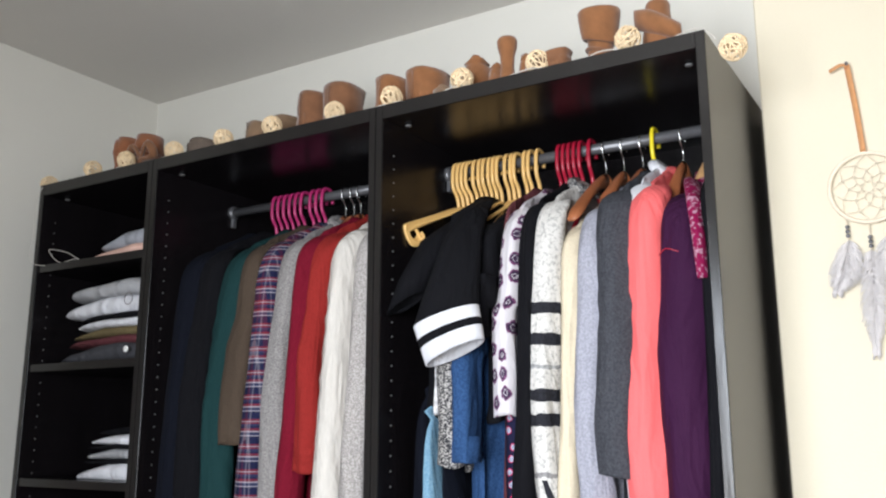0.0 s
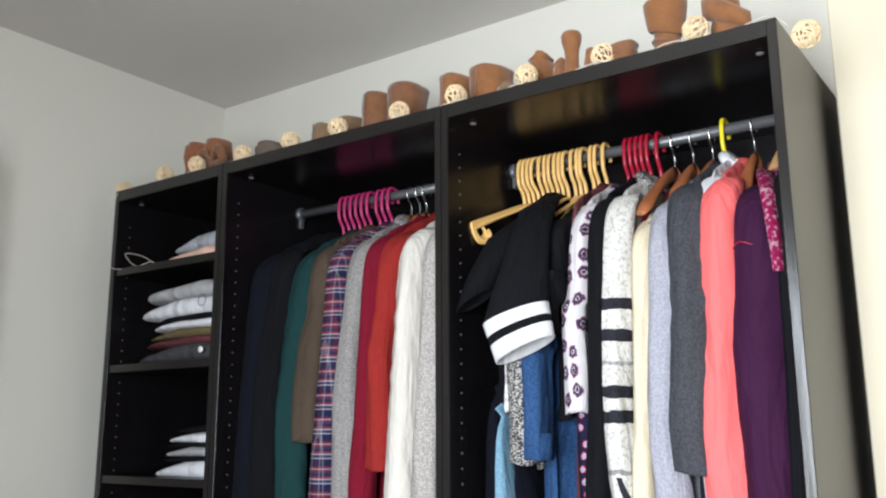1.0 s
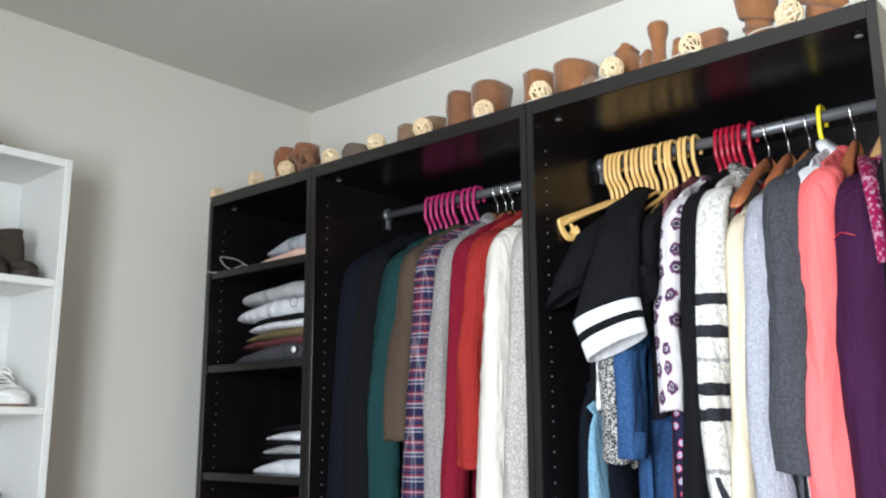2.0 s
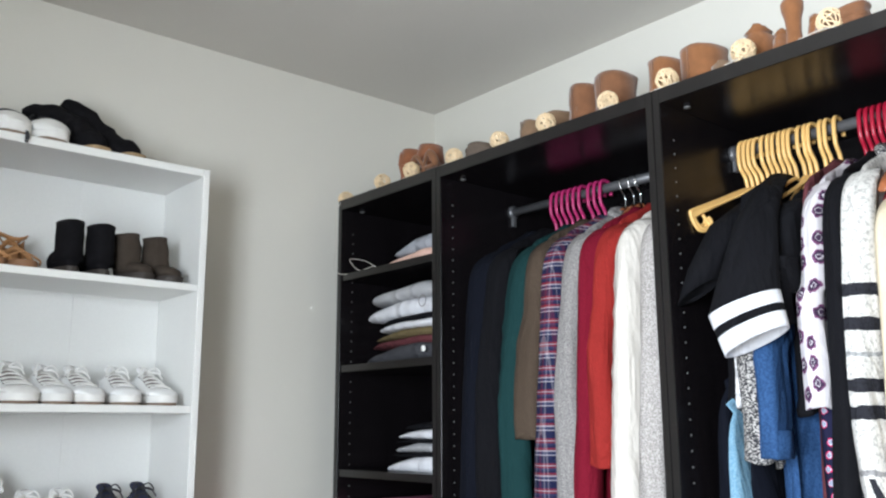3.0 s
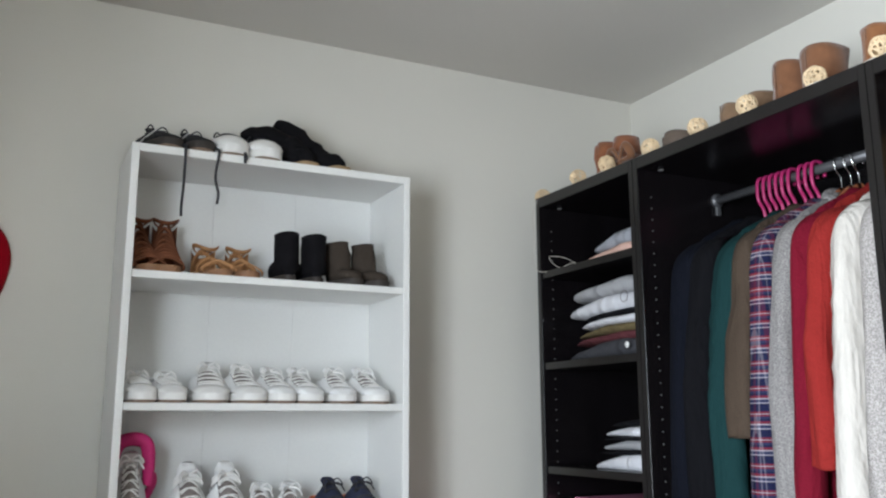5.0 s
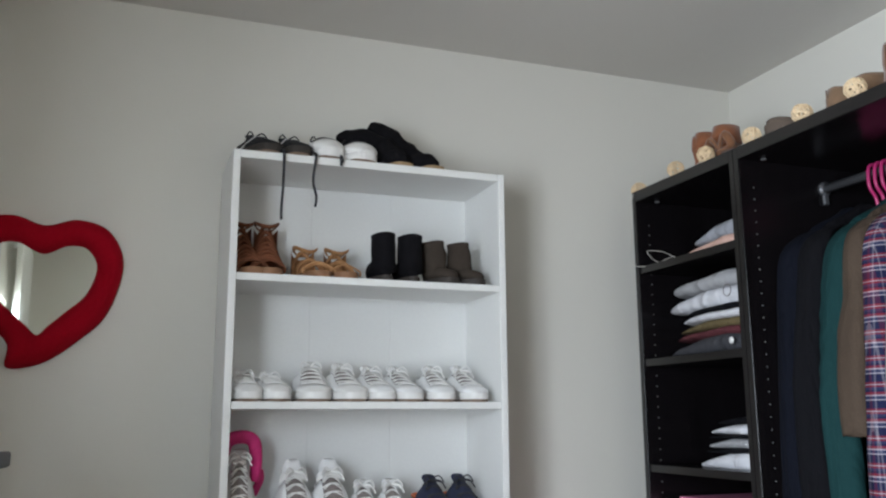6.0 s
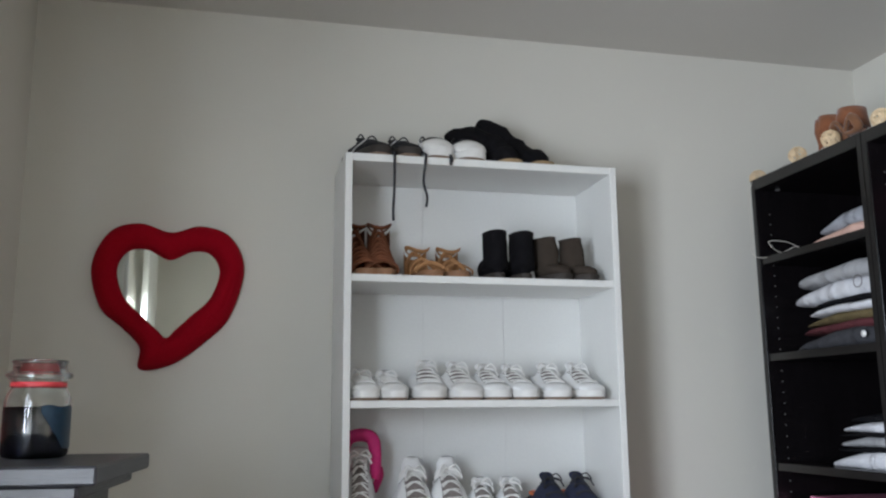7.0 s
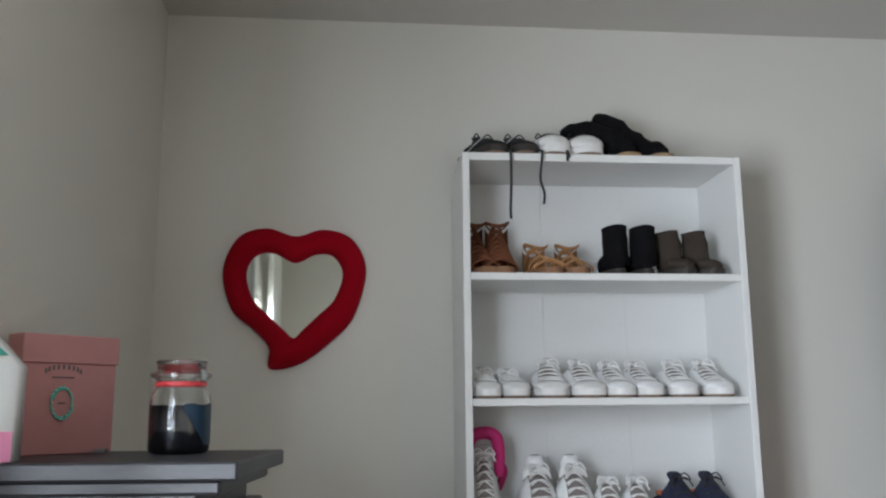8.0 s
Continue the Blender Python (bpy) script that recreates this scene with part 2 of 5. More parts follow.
M_WOODL = mat("pale_hanger_wood", (0.52, 0.3, 0.13), 0.4, 30, 0.05, 0.2, stretch=(6, 1, 6))
M_FEATHER = mat("grey_white_feather", (0.74, 0.7, 0.69), 0.9, 120, 0.2, 0.1, stretch=(1, 1, 0.3))
M_DCRING = mat("cream_suede_wrap", (0.8, 0.69, 0.55), 0.85, 80, 0.2, 0.08)
M_DCTHREAD = mat("pale_thread", (0.76, 0.66, 0.53), 0.8, 80, 0.0, 0.08)
M_STRAP = mat("orange_tan_suede_strap", (0.62, 0.3, 0.13), 0.9, 80, 0.2, 0.12)
M_BEAD = mat("pewter_bead", (0.2, 0.2, 0.22), 0.3, 40, 0.0, 0.1, metal=0.8)

glass, gn, gl, gp = nodes("clear_glass")
gp.inputs["Transmission Weight"].default_value, gp.inputs["Roughness"].default_value = 1.0, 0.03
gp.inputs["IOR"].default_value, gp.inputs["Base Color"].default_value = 1.52, (0.95, 0.97, 0.97, 1)
M_GLASS = glass
M_RIM = glass.copy()
M_RIM.name = "thick_clear_glass"
M_RIM.node_tree.nodes["Principled BSDF"].inputs["IOR"].default_value = 1.6
mirror, mn, ml, mp_ = nodes("silvered_mirror")
mp_.inputs["Metallic"].default_value, mp_.inputs["Roughness"].default_value = 1.0, 0.02
mp_.inputs["Base Color"].default_value = (0.86, 0.9, 0.88, 1)
M_MIRROR = mirror


# ---- mesh helpers ----
def part(name, bm, material, parent=None, label=""):
    """Links a bmesh as one mesh object under a thing or a part."""
    me = bpy.data.meshes.new(name)
    bmesh.ops.recalc_face_normals(bm, faces=bm.faces)
    bm.to_mesh(me)
    bm.free()
    me.materials.append(material)
    ob = new(name, me)
    if parent:
        ob.parent = parent
        ob.matrix_parent_inverse = parent.matrix_world.inverted()
    if label:
        tagged(ob, label)
    return ob


def thing(name, at, label, category, group="", kind=""):
    ob = new(name)
    ob.location = at
    ob.empty_display_size = 0.05
    bpy.context.view_layer.update()
    return tagged(ob, label, category, group, kind)


def box(x0, x1, y0, y1, z0, z1, bevel=0.0015):
    bm = bmesh.new()
    bmesh.ops.create_cube(bm, size=1)
    for v in bm.verts:
        v.co = Vector((x0 + (v.co.x + 0.5) * (x1 - x0), y0 + (v.co.y + 0.5) * (y1 - y0), z0 + (v.co.z + 0.5) * (z1 - z0)))
    if bevel:
        bmesh.ops.bevel(bm, geom=bm.edges[:], offset=bevel, segments=1, affect="EDGES")
    return bm


def merge(*bms):
    out = bms[0]
    for b in bms[1:]:
        me = bpy.data.meshes.new("joined")
        b.to_mesh(me)
        b.free()
        out.from_mesh(me)
        bpy.data.meshes.remove(me)
    return out


def smooth(bm):
    for f in bm.faces:
        f.smooth = True
    return bm


def rings(loops, closed=True, cap0=True, cap1=True):
    """A skin over a row of loops with as many points each."""
    bm = bmesh.new()
    rows = [[bm.verts.new(c) for c in loop] for loop in loops]
    n = len(rows[0])
    for a, b in zip(rows, rows[1:]):
        for i in range(n if closed else n - 1):
            j = (i + 1) % n
            bm.faces.new((a[i], a[j], b[j], b[i]))
    if closed and cap0:
        bm.faces.new(rows[0][::-1])
    if closed and cap1:
        bm.faces.new(rows[-1])
    return smooth(bm)


def spline(points, steps=8, closed=False):
    """A smooth line through the points."""
    pts = [Vector(p) for p in points]
    n = len(pts)
    out = []
    for i in range(n if closed else n - 1):
        if closed:
            a, b, c, d = (pts[(i + k) % n] for k in (-1, 0, 1, 2))
        else:
            a, b, c, d = pts[max(i - 1, 0)], pts[i], pts[i + 1], pts[min(i + 2, n - 1)]
        for s in range(steps):
            t = s / steps
            out.append(0.5 * (2 * b + (c - a) * t + (2 * a - 5 * b + 4 * c - d) * t * t + (3 * b - a - 3 * c + d) * t ** 3))
    if not closed:
        out.append(pts[-1])
    return out


def tube(points, r, sides=8, flat=1.0, closed=False):
    """A round bar along a line; r may be a number or a function of 0..1."""
    pts = [Vector(p) for p in points]
    n = len(pts)
    loops, side = [], None
    for i, p in enumerate(pts):
        d = (pts[(i + 1) % n] - pts[i - 1]) if closed else (pts[min(i + 1, n - 1)] - pts[max(i - 1, 0)])
        d = d.normalized() if d.length > 1e-9 else Vector((0, 0, 1))
        if side is None:
            side = d.orthogonal().normalized()
        side = (side - d * side.dot(d))
        side = side.normalized() if side.length > 1e-6 else d.orthogonal().normalized()
        up = d.cross(side)
        rr = r(i / max(n - 1, 1)) if callable(r) else r
        loops.append([p + side * (rr * math.cos(a)) + up * (rr * flat * math.sin(a)) for a in (2 * math.pi * k / sides for k in range(sides))])
    if closed:
        loops.append(loops[0])
    bm = rings(loops, cap0=not closed, cap1=not closed)
    if closed:
        bmesh.ops.remove_doubles(bm, verts=bm.verts, dist=1e-6)
    return bm


def lathe(profile, at, sides=28):
    return rings([[Vector((at[0] + r * math.cos(a), at[1] + r * math.sin(a), at[2] + z)) for a in (2 * math.pi * k / sides for k in range(sides))] for r, z in profile])


def oval(cx, cy, z, a, b, n=24, power=2.5):
    """A rounded-square loop at one height."""
    out = []
    for k in range(n):
        t = 2 * math.pi * k / n
        c, s = math.cos(t), math.sin(t)
        out.append(Vector((cx + a * math.copysign(abs(c) ** (2 / power), c), cy + b * math.copysign(abs(s) ** (2 / power), s), z)))
    return out


# ---- the room ----
XA, XC, XD, YB, YE, H = 0.2, 0.0, -2.525, 0.0, -3.6, 2.505
YR = -2.223   # where the wardrobe recess ends
tagged(part("floor", box(XD - 0.3, XA + 0.12, YE - 0.12, YB + 0.12, -0.1, 0, 0), M_FLOOR), "dark wooden floor of the dressing room", "floor", kind="structure")
tagged(part("ceiling", box(XD - 0.3, XA + 0.12, YE - 0.12, YB + 0.12, H, H + 0.1, 0), M_CEIL), "plain matt off-white painted ceiling", "ceiling", kind="structure")
tagged(part("wall_north", box(XD - 0.3, XA + 0.12, YB, YB + 0.12, 0, H, 0), M_WALL), "plain pale grey-white wall behind the bookcase", "wall", kind="structure")
tagged(part("wall_east", box(XA, XA + 0.12, YR, YB, 0, H, 0), M_WALL), "pale grey-white wall of the wardrobe recess", "wall", kind="structure")
tagged(part("wall_east_return", box(XC, XA + 0.12, YE, YR, 0, H, 0.003), M_WALL_WARMLIT), "wall beside the wardrobe, warm daylight put into its cream colour", "wall", kind="structure")
tagged(part("wall_south", box(XD - 0.3, XA + 0.12, YE - 0.12, YE, 0, H, 0), M_WALL), "plain pale grey-white wall", "wall", kind="structure")
west = merge(box(XD - 0.12, XD, YE, WY0, 0, H, 0), box(XD - 0.12, XD, WY1, YB, 0, H, 0),
             box(XD - 0.12, XD, WY0, WY1, 0, WZ0, 0), box(XD - 0.12, XD, WY0, WY1, WZ1, H, 0))
tagged(part("wall_west", west, M_WALL), "pale grey-white wall with the window", "wall", kind="structure")

win = thing("window_1", (XD, (WY0 + WY1) / 2, WZ0), "white-framed window with daylight behind", "window", kind="structure")
fx0, fx1 = XD - 0.115, XD - 0.075
for y0, y1, z0, z1 in ((WY0, WY0 + 0.05, WZ0, WZ1), (WY1 - 0.05, WY1, WZ0, WZ1), (WY0 + 0.05, WY1 - 0.05, WZ0, WZ0 + 0.05),
                       (WY0 + 0.05, WY1 - 0.05, WZ1 - 0.05, WZ1), ((WY0 + WY1) / 2 - 0.025, (WY0 + WY1) / 2 + 0.025, WZ0 + 0.05, WZ1 - 0.05)):
    part("window_frame", box(fx0, fx1, y0, y1, z0, z1), M_WHITE, win)


def curtain(y0, y1):
    t = thing("curtain", (XD + 0.06, (y0 + y1) / 2, 0.1), "white sheer curtain hanging in folds at the window", "curtain", "curtains at the window")
    n = 70
    loops = []
    for z in (0.1, 0.7, 1.4, 2.0, 2.28):
        loops.append([Vector((XD + 0.07 + 0.022 * math.sin(i * 0.9 + math.sin(i * 0.21) * 2 + z * 0.3), y0 + (y1 - y0) * i / n, z)) for i in range(n + 1)])
    part("drape", rings(loops, closed=False), M_CURTAIN, t)


curtain(WY0 - 0.35, WY0 + 0.16)
curtain(WY1 - 0.1, WY1 + 0.04)
rail = thing("curtain_rail", (XD + 0.06, (WY0 + WY1) / 2, 2.29), "thin white curtain rail above the window", "curtain rail")
part("rail", tube([(XD + 0.07, WY0 - 0.2, 2.29), (XD + 0.07, WY1 + 0.08, 2.29)], 0.01), M_WHITE, rail)
for y in (WY0 - 0.15, WY1 + 0.05):
    part("bracket", box(XD, XD + 0.075, y - 0.01, y + 0.01, 2.28, 2.3), M_WHITE, rail)


# ---- black wardrobes ----
PF, PB, PT, TH = -0.38, 0.19, 2.01, 0.018   # front, back, top, board


def pegs(x, y, sign, z0, z1, skip=1):
    """A column of metal peg holes on the inside of a side panel."""
    out = bmesh.new()
    z = z0
    while z < z1:
        bmesh.ops.create_cone(out, cap_ends=True, segments=8, radius1=0.002, radius2=0.002, depth=0.0016,
                              matrix=Matrix.Translation((x, y + sign * 0.0006, z)) @ Matrix.Rotation(math.pi / 2, 4, "X"))
        z += 0.032 * skip
    return out


def wardrobe(y1, y0, shelves, rod, label):
    """An open wardrobe frame between y0 and y1 (y1 nearer the corner)."""
    t = thing("wardrobe", ((PF + PB) / 2, (y0 + y1) / 2, 0), label, "wardrobe", "black wardrobe frames side by side")
    for y, s in ((y0, 1), (y1 - TH, -1)):
        side = part("side_panel", box(PF, PB, y, y + TH, 0, PT), M_BLACK, t)
        part("edge_band", box(PF - 0.0015, PF + 0.001, y + 0.0008, y + TH - 0.0008, 0.002, PT - 0.001, 0), M_EDGE, side)
        inner = y + TH if s > 0 else y
        part("peg_holes", pegs(PF + 0.045, inner, s, 0.3, 1.93), M_PEG, side)["kind"] = "stuff"
        part("peg_holes", pegs(PB - 0.1, inner, s, 0.3, 1.93, 3), M_PEG, side)["kind"] = "stuff"
        for x, z in ((PF + 0.06, 1.965), (PB - 0.12, 1.965)):
            cap = bmesh.new()
            bmesh.ops.create_uvsphere(cap, u_segments=10, v_segments=6, radius=0.008, matrix=Matrix.Translation((x, inner + s * 0.03, PT - 0.06 + 0.0225)) @ Matrix.Diagonal((1, 1, 0.35, 1)))
            part("cam_cover", cap, M_PEG, side)
    top = part("top_panel", box(PF, PB, y0 + TH, y1 - TH, PT - 0.034, PT), M_BLACK, t)
    part("edge_band", box(PF - 0.0015, PF + 0.001, y0 + TH, y1 - TH, PT - 0.033, PT - 0.001, 0), M_EDGE, top)
    part("bottom_panel", box(PF, PB, y0 + TH, y1 - TH, 0.06, 0.085), M_BLACK, t)
    part("plinth", box(PF + 0.03, PF + 0.045, y0 + TH, y1 - TH, 0, 0.06), M_BLACK, t)
    part("back_panel", box(PB - 0.006, PB - 0.001, y0 + TH, y1 - TH, 0.085, PT - 0.034, 0), M_BLACK, t)
    for z in shelves:
        s = part("shelf", box(PF + 0.006, PB - 0.008, y0 + TH, y1 - TH, z - 0.022, z), M_BLACK, t)
        part("edge_band", box(PF + 0.0045, PF + 0.007, y0 + TH + 0.001, y1 - TH - 0.001, z - 0.0215, z - 0.0005, 0), M_EDGE, s)
    if rod:
        r = part("clothes_rail", smooth(tube([(RX, y0 + TH, RZ), (RX, y1 - TH, RZ)], 0.0125, 16)), M_ROD, t, "grey metal clothes rail")
        for y in (y0 + TH + 0.006, y1 - TH - 0.006):
            part("rail_bracket", merge(tube([(RX, y - 0.006, RZ), (RX, y + 0.006, RZ)], 0.02, 16), box(RX - 0.008, RX + 0.008, y - 0.005, y + 0.005, RZ - 0.045, RZ - 0.01)), M_ROD, r)
    return t


RX, RZ = -0.095, 1.915
Y0, Y1, Y2, Y3 = -0.205, -0.705, -1.455, -2.204
wardrobe(Y0, Y1, (1.762, 1.47, 1.152, 0.85, 0.5), False, "narrow black-brown open wardrobe with shelves of folded clothes")
wardrobe(Y1 - 0.001, Y2, (), True, "wide black-brown open wardrobe with clothes on a rail")
wardrobe(Y2 - 0.001, Y3, (), True, "black-brown open wardrobe beside the warm-tinted wall, full of clothes")


# ---- white bookcase ----
BX0, BX1, BF, BT = -1.66, -0.868, -0.275, 2.006
BSH = (1.672, 1.338, 1.0, 0.68, 0.36)
bc = thing("bookcase", ((BX0 + BX1) / 2, -0.14, 0), "tall white bookcase filled with rows of shoes", "bookcase")
for x in (BX0, BX1 - 0.02):
    part("side_panel", box(x, x + 0.02, BF, -0.006, 0, BT), M_WHITE, bc)
part("top_panel", box(BX0 + 0.02, BX1 - 0.02, BF + 0.001, -0.008, BT - 0.022, BT), M_WHITE, bc)
for z in BSH:
    part("shelf", box(BX0 + 0.0205, BX1 - 0.0205, BF + 0.004, -0.01, z - 0.02, z), M_WHITE, bc)
part("bottom_panel", box(BX0 + 0.02, BX1 - 0.02, BF + 0.004, -0.008, 0.06, 0.08), M_WHITE, bc)
part("plinth", box(BX0 + 0.02, BX1 - 0.02, BF + 0.02, BF + 0.035, 0, 0.06), M_WHITE, bc)
for k in range(3):
    w = (BX1 - BX0 - 0.04) / 3
    part("back_panel", box(BX0 + 0.02 + w * k + 0.0002, BX0 + 0.02 + w * (k + 1) - 0.0002, -0.008, -0.004, 0.08, BT - 0.022, 0.0004), M_WHITEB, bc)


# ---- footwear ----
def shoe_frame(x, y, z, yaw):
    """Toe along local -y."""
    return pose(x, y, z, 0, 0, yaw)


def put_under(t, m):
    t.matrix_basis = m


def foot_loops(length, width, height, toe_h, n=22, z0=0.0, back=0.0, power=2.3):
    """Loops of a foot from heel to toe (toe towards -y), lying on z0."""
    loops = []
    for k in range(11):
        s = k / 10
        w = width / 2 * (0.62 + 0.38 * math.sin(min(s * 1.25, 1) * math.pi / 2)) * math.sqrt(max(1 - (max(s - 0.62, 0) / 0.385) ** 2.4, 0.02))
        if k == 0:
            w *= 0.72
        h = height * (1 - s) ** 1.3 + toe_h * (1 - (1 - s) ** 1.3)
        h *= math.sqrt(max(1 - (max(s - 0.72, 0) / 0.31) ** 2, 0.06))
        loops.append([Vector((w * math.copysign(abs(math.cos(a)) ** (2 / power), math.cos(a)), back - s * length, z0 + h / 2 + h / 2 * math.copysign(abs(math.sin(a)) ** (2 / power), math.sin(a))))
                      for a in (2 * math.pi * q / n for q in range(n))])
    return loops


def sole_bm(length, width, thick, back=0.0, z0=0.0, grow=0.003):
    n = 30
    pts = []
    for q in range(n):
        a = 2 * math.pi * q / n
        s = 0.5 - 0.5 * math.cos(a)
        w = width / 2 * (0.68 + 0.32 * math.sin(min(s * 1.3, 1) * math.pi / 2)) + grow
        pts.append((w * math.copysign(abs(math.sin(a)) ** 0.62, math.sin(a)), back + grow - s * (length + 2 * grow)))
    return rings([[Vector((x * k, y, z0 + z)) for x, y in pts] for z, k in ((0, 0.97), (thick * 0.12, 1), (thick * 0.88, 1), (thick, 0.97))])


def boot(x, y, z, yaw, mat_, h=0.17, rx=0.042, ry=0.05, length=0.23, width=0.085, sole=0.018, flare=1.0, cuff=0, lean=0.0, label="", group="", name="ankle_boot", slouch=0.004, sole_mat=None, instep=0.52, toe_h=0.055):
    """An ankle boot: open shaft with a wall, foot, sole."""
    t = thing(name, (0, 0, 0), label, "boot", group)
    seed = x * 7.3 + y * 3.1
    n = 22
    loops = []
    shaft = [(0.04, 1.06), (0.35, 1.0), (0.65, 1.0), (0.88, 1.02 * flare), (1.0, 1.03 * flare), (1.0, 0.93 * flare), (0.8, 0.88)]
    for s, k in shaft:
        zz = sole + 0.01 + (h - sole - 0.01) * s
        row = []
        for q in range(n):
            a = 2 * math.pi * q / n
            w = slouch * noise.noise(Vector((math.cos(a) * 1.5, math.sin(a) * 1.5 + seed, zz * 22))) * 2
            dip = -0.004 * math.cos(a) ** 2 * (s > 0.85)
            row.append(Vector(((rx * k + w) * math.cos(a) + lean * s, -ry + 0.002 + (ry * k + w) * math.sin(a), zz + dip)))
        loops.append(row)
    part("shaft", rings(loops), mat_, t)
    part("foot", rings(foot_loops(length, width, h * instep, toe_h, z0=sole * 0.8)), mat_, t)
    part("sole", sole_bm(length, width, sole), sole_mat or M_SOLE, t)
    if cuff:
        part("cuff", rings([[Vector((v[0] * rx * f, -ry + v[1] * ry * f, zz)) for v in [(math.cos(2 * math.pi * q / n), math.sin(2 * math.pi * q / n)) for q in range(n)]]
                            for zz, f in ((h - cuff, 1.1), (h - cuff, 1.16), (h - cuff * 0.3, flare * 1.17), (h + 0.004, flare * 1.14), (h + 0.004, flare * 1.04), (h - 0.02, flare * 0.98))]), mat_, t)
    put_under(t, shoe_frame(x, y, z, yaw))
    return t


def ease(s, stops):
    """A smooth height along a row of (place, height) stops."""
    for (a, ha), (b, hb) in zip(stops, stops[1:]):
        if s <= b:
            t = (s - a) / (b - a)
            t = t * t * (3 - 2 * t)
            return ha + (hb - ha) * t
    return stops[-1][1]


def sneaker(x, y, z, yaw, upper, sole_mat, toe_mat, lace_mat, label, group, h=0.095, length=0.25, width=0.088, high=0.0, pitch=0.0, tongue=0.014, name="sneaker", laces=5, toe=1.0):
    """A laced canvas shoe: sole, upper, toe cap, tongue, collar and laces."""
    t = thing(name, (0, 0, 0), label, "shoe", group)
    sl, n, pw = 0.026, 26, 2.5
    hh = h + high
    tops = [(0.0, 0.066 + high * 0.9), (0.12, 0.064 + high * 0.9), (0.26, 0.062 + high * 0.8), (0.4, hh - 0.012), (0.8, 0.049 * toe), (0.9, 0.043 * toe), (1.0, 0.026 * toe)]

    def wide(s):
        return width / 2 * (0.7 + 0.3 * math.sin(min(s * 1.35, 1) * math.pi / 2)) * math.sqrt(max(1 - (max(s - 0.66, 0) / 0.345) ** 2.6, 0.03)) * (0.8 if s < 0.01 else 1)

    def surf(s, a):
        w, top = wide(s), ease(s, tops)
        z0 = sl * 0.7
        ht = top - z0
        c, q = math.cos(a), math.sin(a)
        neck = 1 - 0.32 * max(0, q) * min(1, max(0, (top - 0.05) / 0.05)) - 0.22 * max(0, q)
        return Vector((w * math.copysign(abs(c) ** (2 / pw), c) * neck, -0.002 - s * length * 0.985, z0 + ht / 2 + ht / 2 * math.copysign(abs(q) ** (2 / pw), q)))

    rows = (0, 0.02, 0.06, 0.14, 0.24, 0.34, 0.4, 0.46, 0.54, 0.62, 0.7, 0.78, 0.86, 0.92, 0.96, 0.985, 1.0)
    part("sole", sole_bm(length, width, sl - 0.007, z0=0.007), sole_mat, t)
    part("upper", rings([[surf(s, 2 * math.pi * q / n) for q in range(n)] for s in rows]), upper, t)
    part("outsole", sole_bm(length * 0.985, width * 0.97, 0.008, z0=-0.0005), M_OUTSOLE, t)
    part("vamp", rings([[surf(s, a) + Vector((0, 0, 0.0012)) for a in (math.pi * (0.24 + 0.52 * q / 8) for q in range(9))] for s in (0.4, 0.47, 0.54, 0.61, 0.68, 0.74, 0.79)], closed=False), M_VAMP if upper in (M_CANVAS, M_CANVASG) else upper, t)
    mid = Vector((0, -length * 0.84, 0.03))
    part("toe_cap", rings([[mid + (surf(s, 2 * math.pi * q / n) - mid) * 1.035 for q in range(n)] for s in (0.84, 0.86, 0.9, 0.94, 0.97, 0.988, 1.0)]), toe_mat, t)
    col = []
    for q in range(24):
        a = 2 * math.pi * q / 24
        s = 0.2 - 0.17 * math.cos(a)
        p = surf(s, math.pi / 2)
        col.append(Vector((wide(0.2) * 0.52 * math.sin(a), p.y, p.z + 0.002)))
    part("collar", tube(col, 0.0052, 8, closed=True), upper, t)
    part("lining", rings([[c + Vector((0, 0, 0.0015)) for c in col], [Vector((c.x * 0.9, c.y, c.z + 0.001)) for c in col]], cap0=False), M_INNER, t)
    base = surf(0.4, math.pi / 2)
    part("tongue", rings([[Vector((0.02 * k * math.cos(a), base.y + dy + 0.004 * math.sin(a), base.z + dz + 0.003 * math.sin(a))) for a in (2 * math.pi * q / 14 for q in range(14))]
                          for dy, dz, k in ((-0.02, -0.014, 0.9), (-0.004, 0.0, 1.0), (0.006, tongue * 0.7, 1.1), (0.01, tongue, 1.05), (0.012, tongue + 0.004, 0.8))]), upper, t)
    bars = []
    for k in range(laces):
        s = 0.78 - 0.36 * k / (laces - 1)
        row = [surf(s + 0.012 * math.cos(a), a) for a in (math.pi * (0.24 + 0.52 * q / 8) for q in range(9))]
        bars.append(tube([p + Vector((0, -0.002, 0.0025)) for p in row], 0.0029, 6, 0.6))
        row = [surf(s + 0.03 * (q / 8 - 0.5), a) for q, a in ((q, math.pi * (0.26 + 0.48 * q / 8)) for q in range(9))]
        bars.append(tube([p + Vector((0, -0.002, 0.0035)) for p in row], 0.0022, 6, 0.6))
    b = base + Vector((0, -0.012, 0.006))
    for sx in (-1, 1):
        bars.append(tube(spline([b, b + Vector((sx * 0.018, -0.012, 0.012)), b + Vector((sx * 0.03, -0.02, -0.006)), b + Vector((sx * 0.012, -0.012, -0.002)), b], 5), 0.0022, 6))
        bars.append(tube(spline([b, b + Vector((sx * 0.02, -0.02, -0.002)), b + Vector((sx * 0.03, -0.035, -0.022))], 5), 0.0022, 6))
    part("laces", merge(*bars), lace_mat, t)
    put_under(t, shoe_frame(x, y, z, yaw) @ pose(0, 0, 0, pitch, 0, 0))
    return t


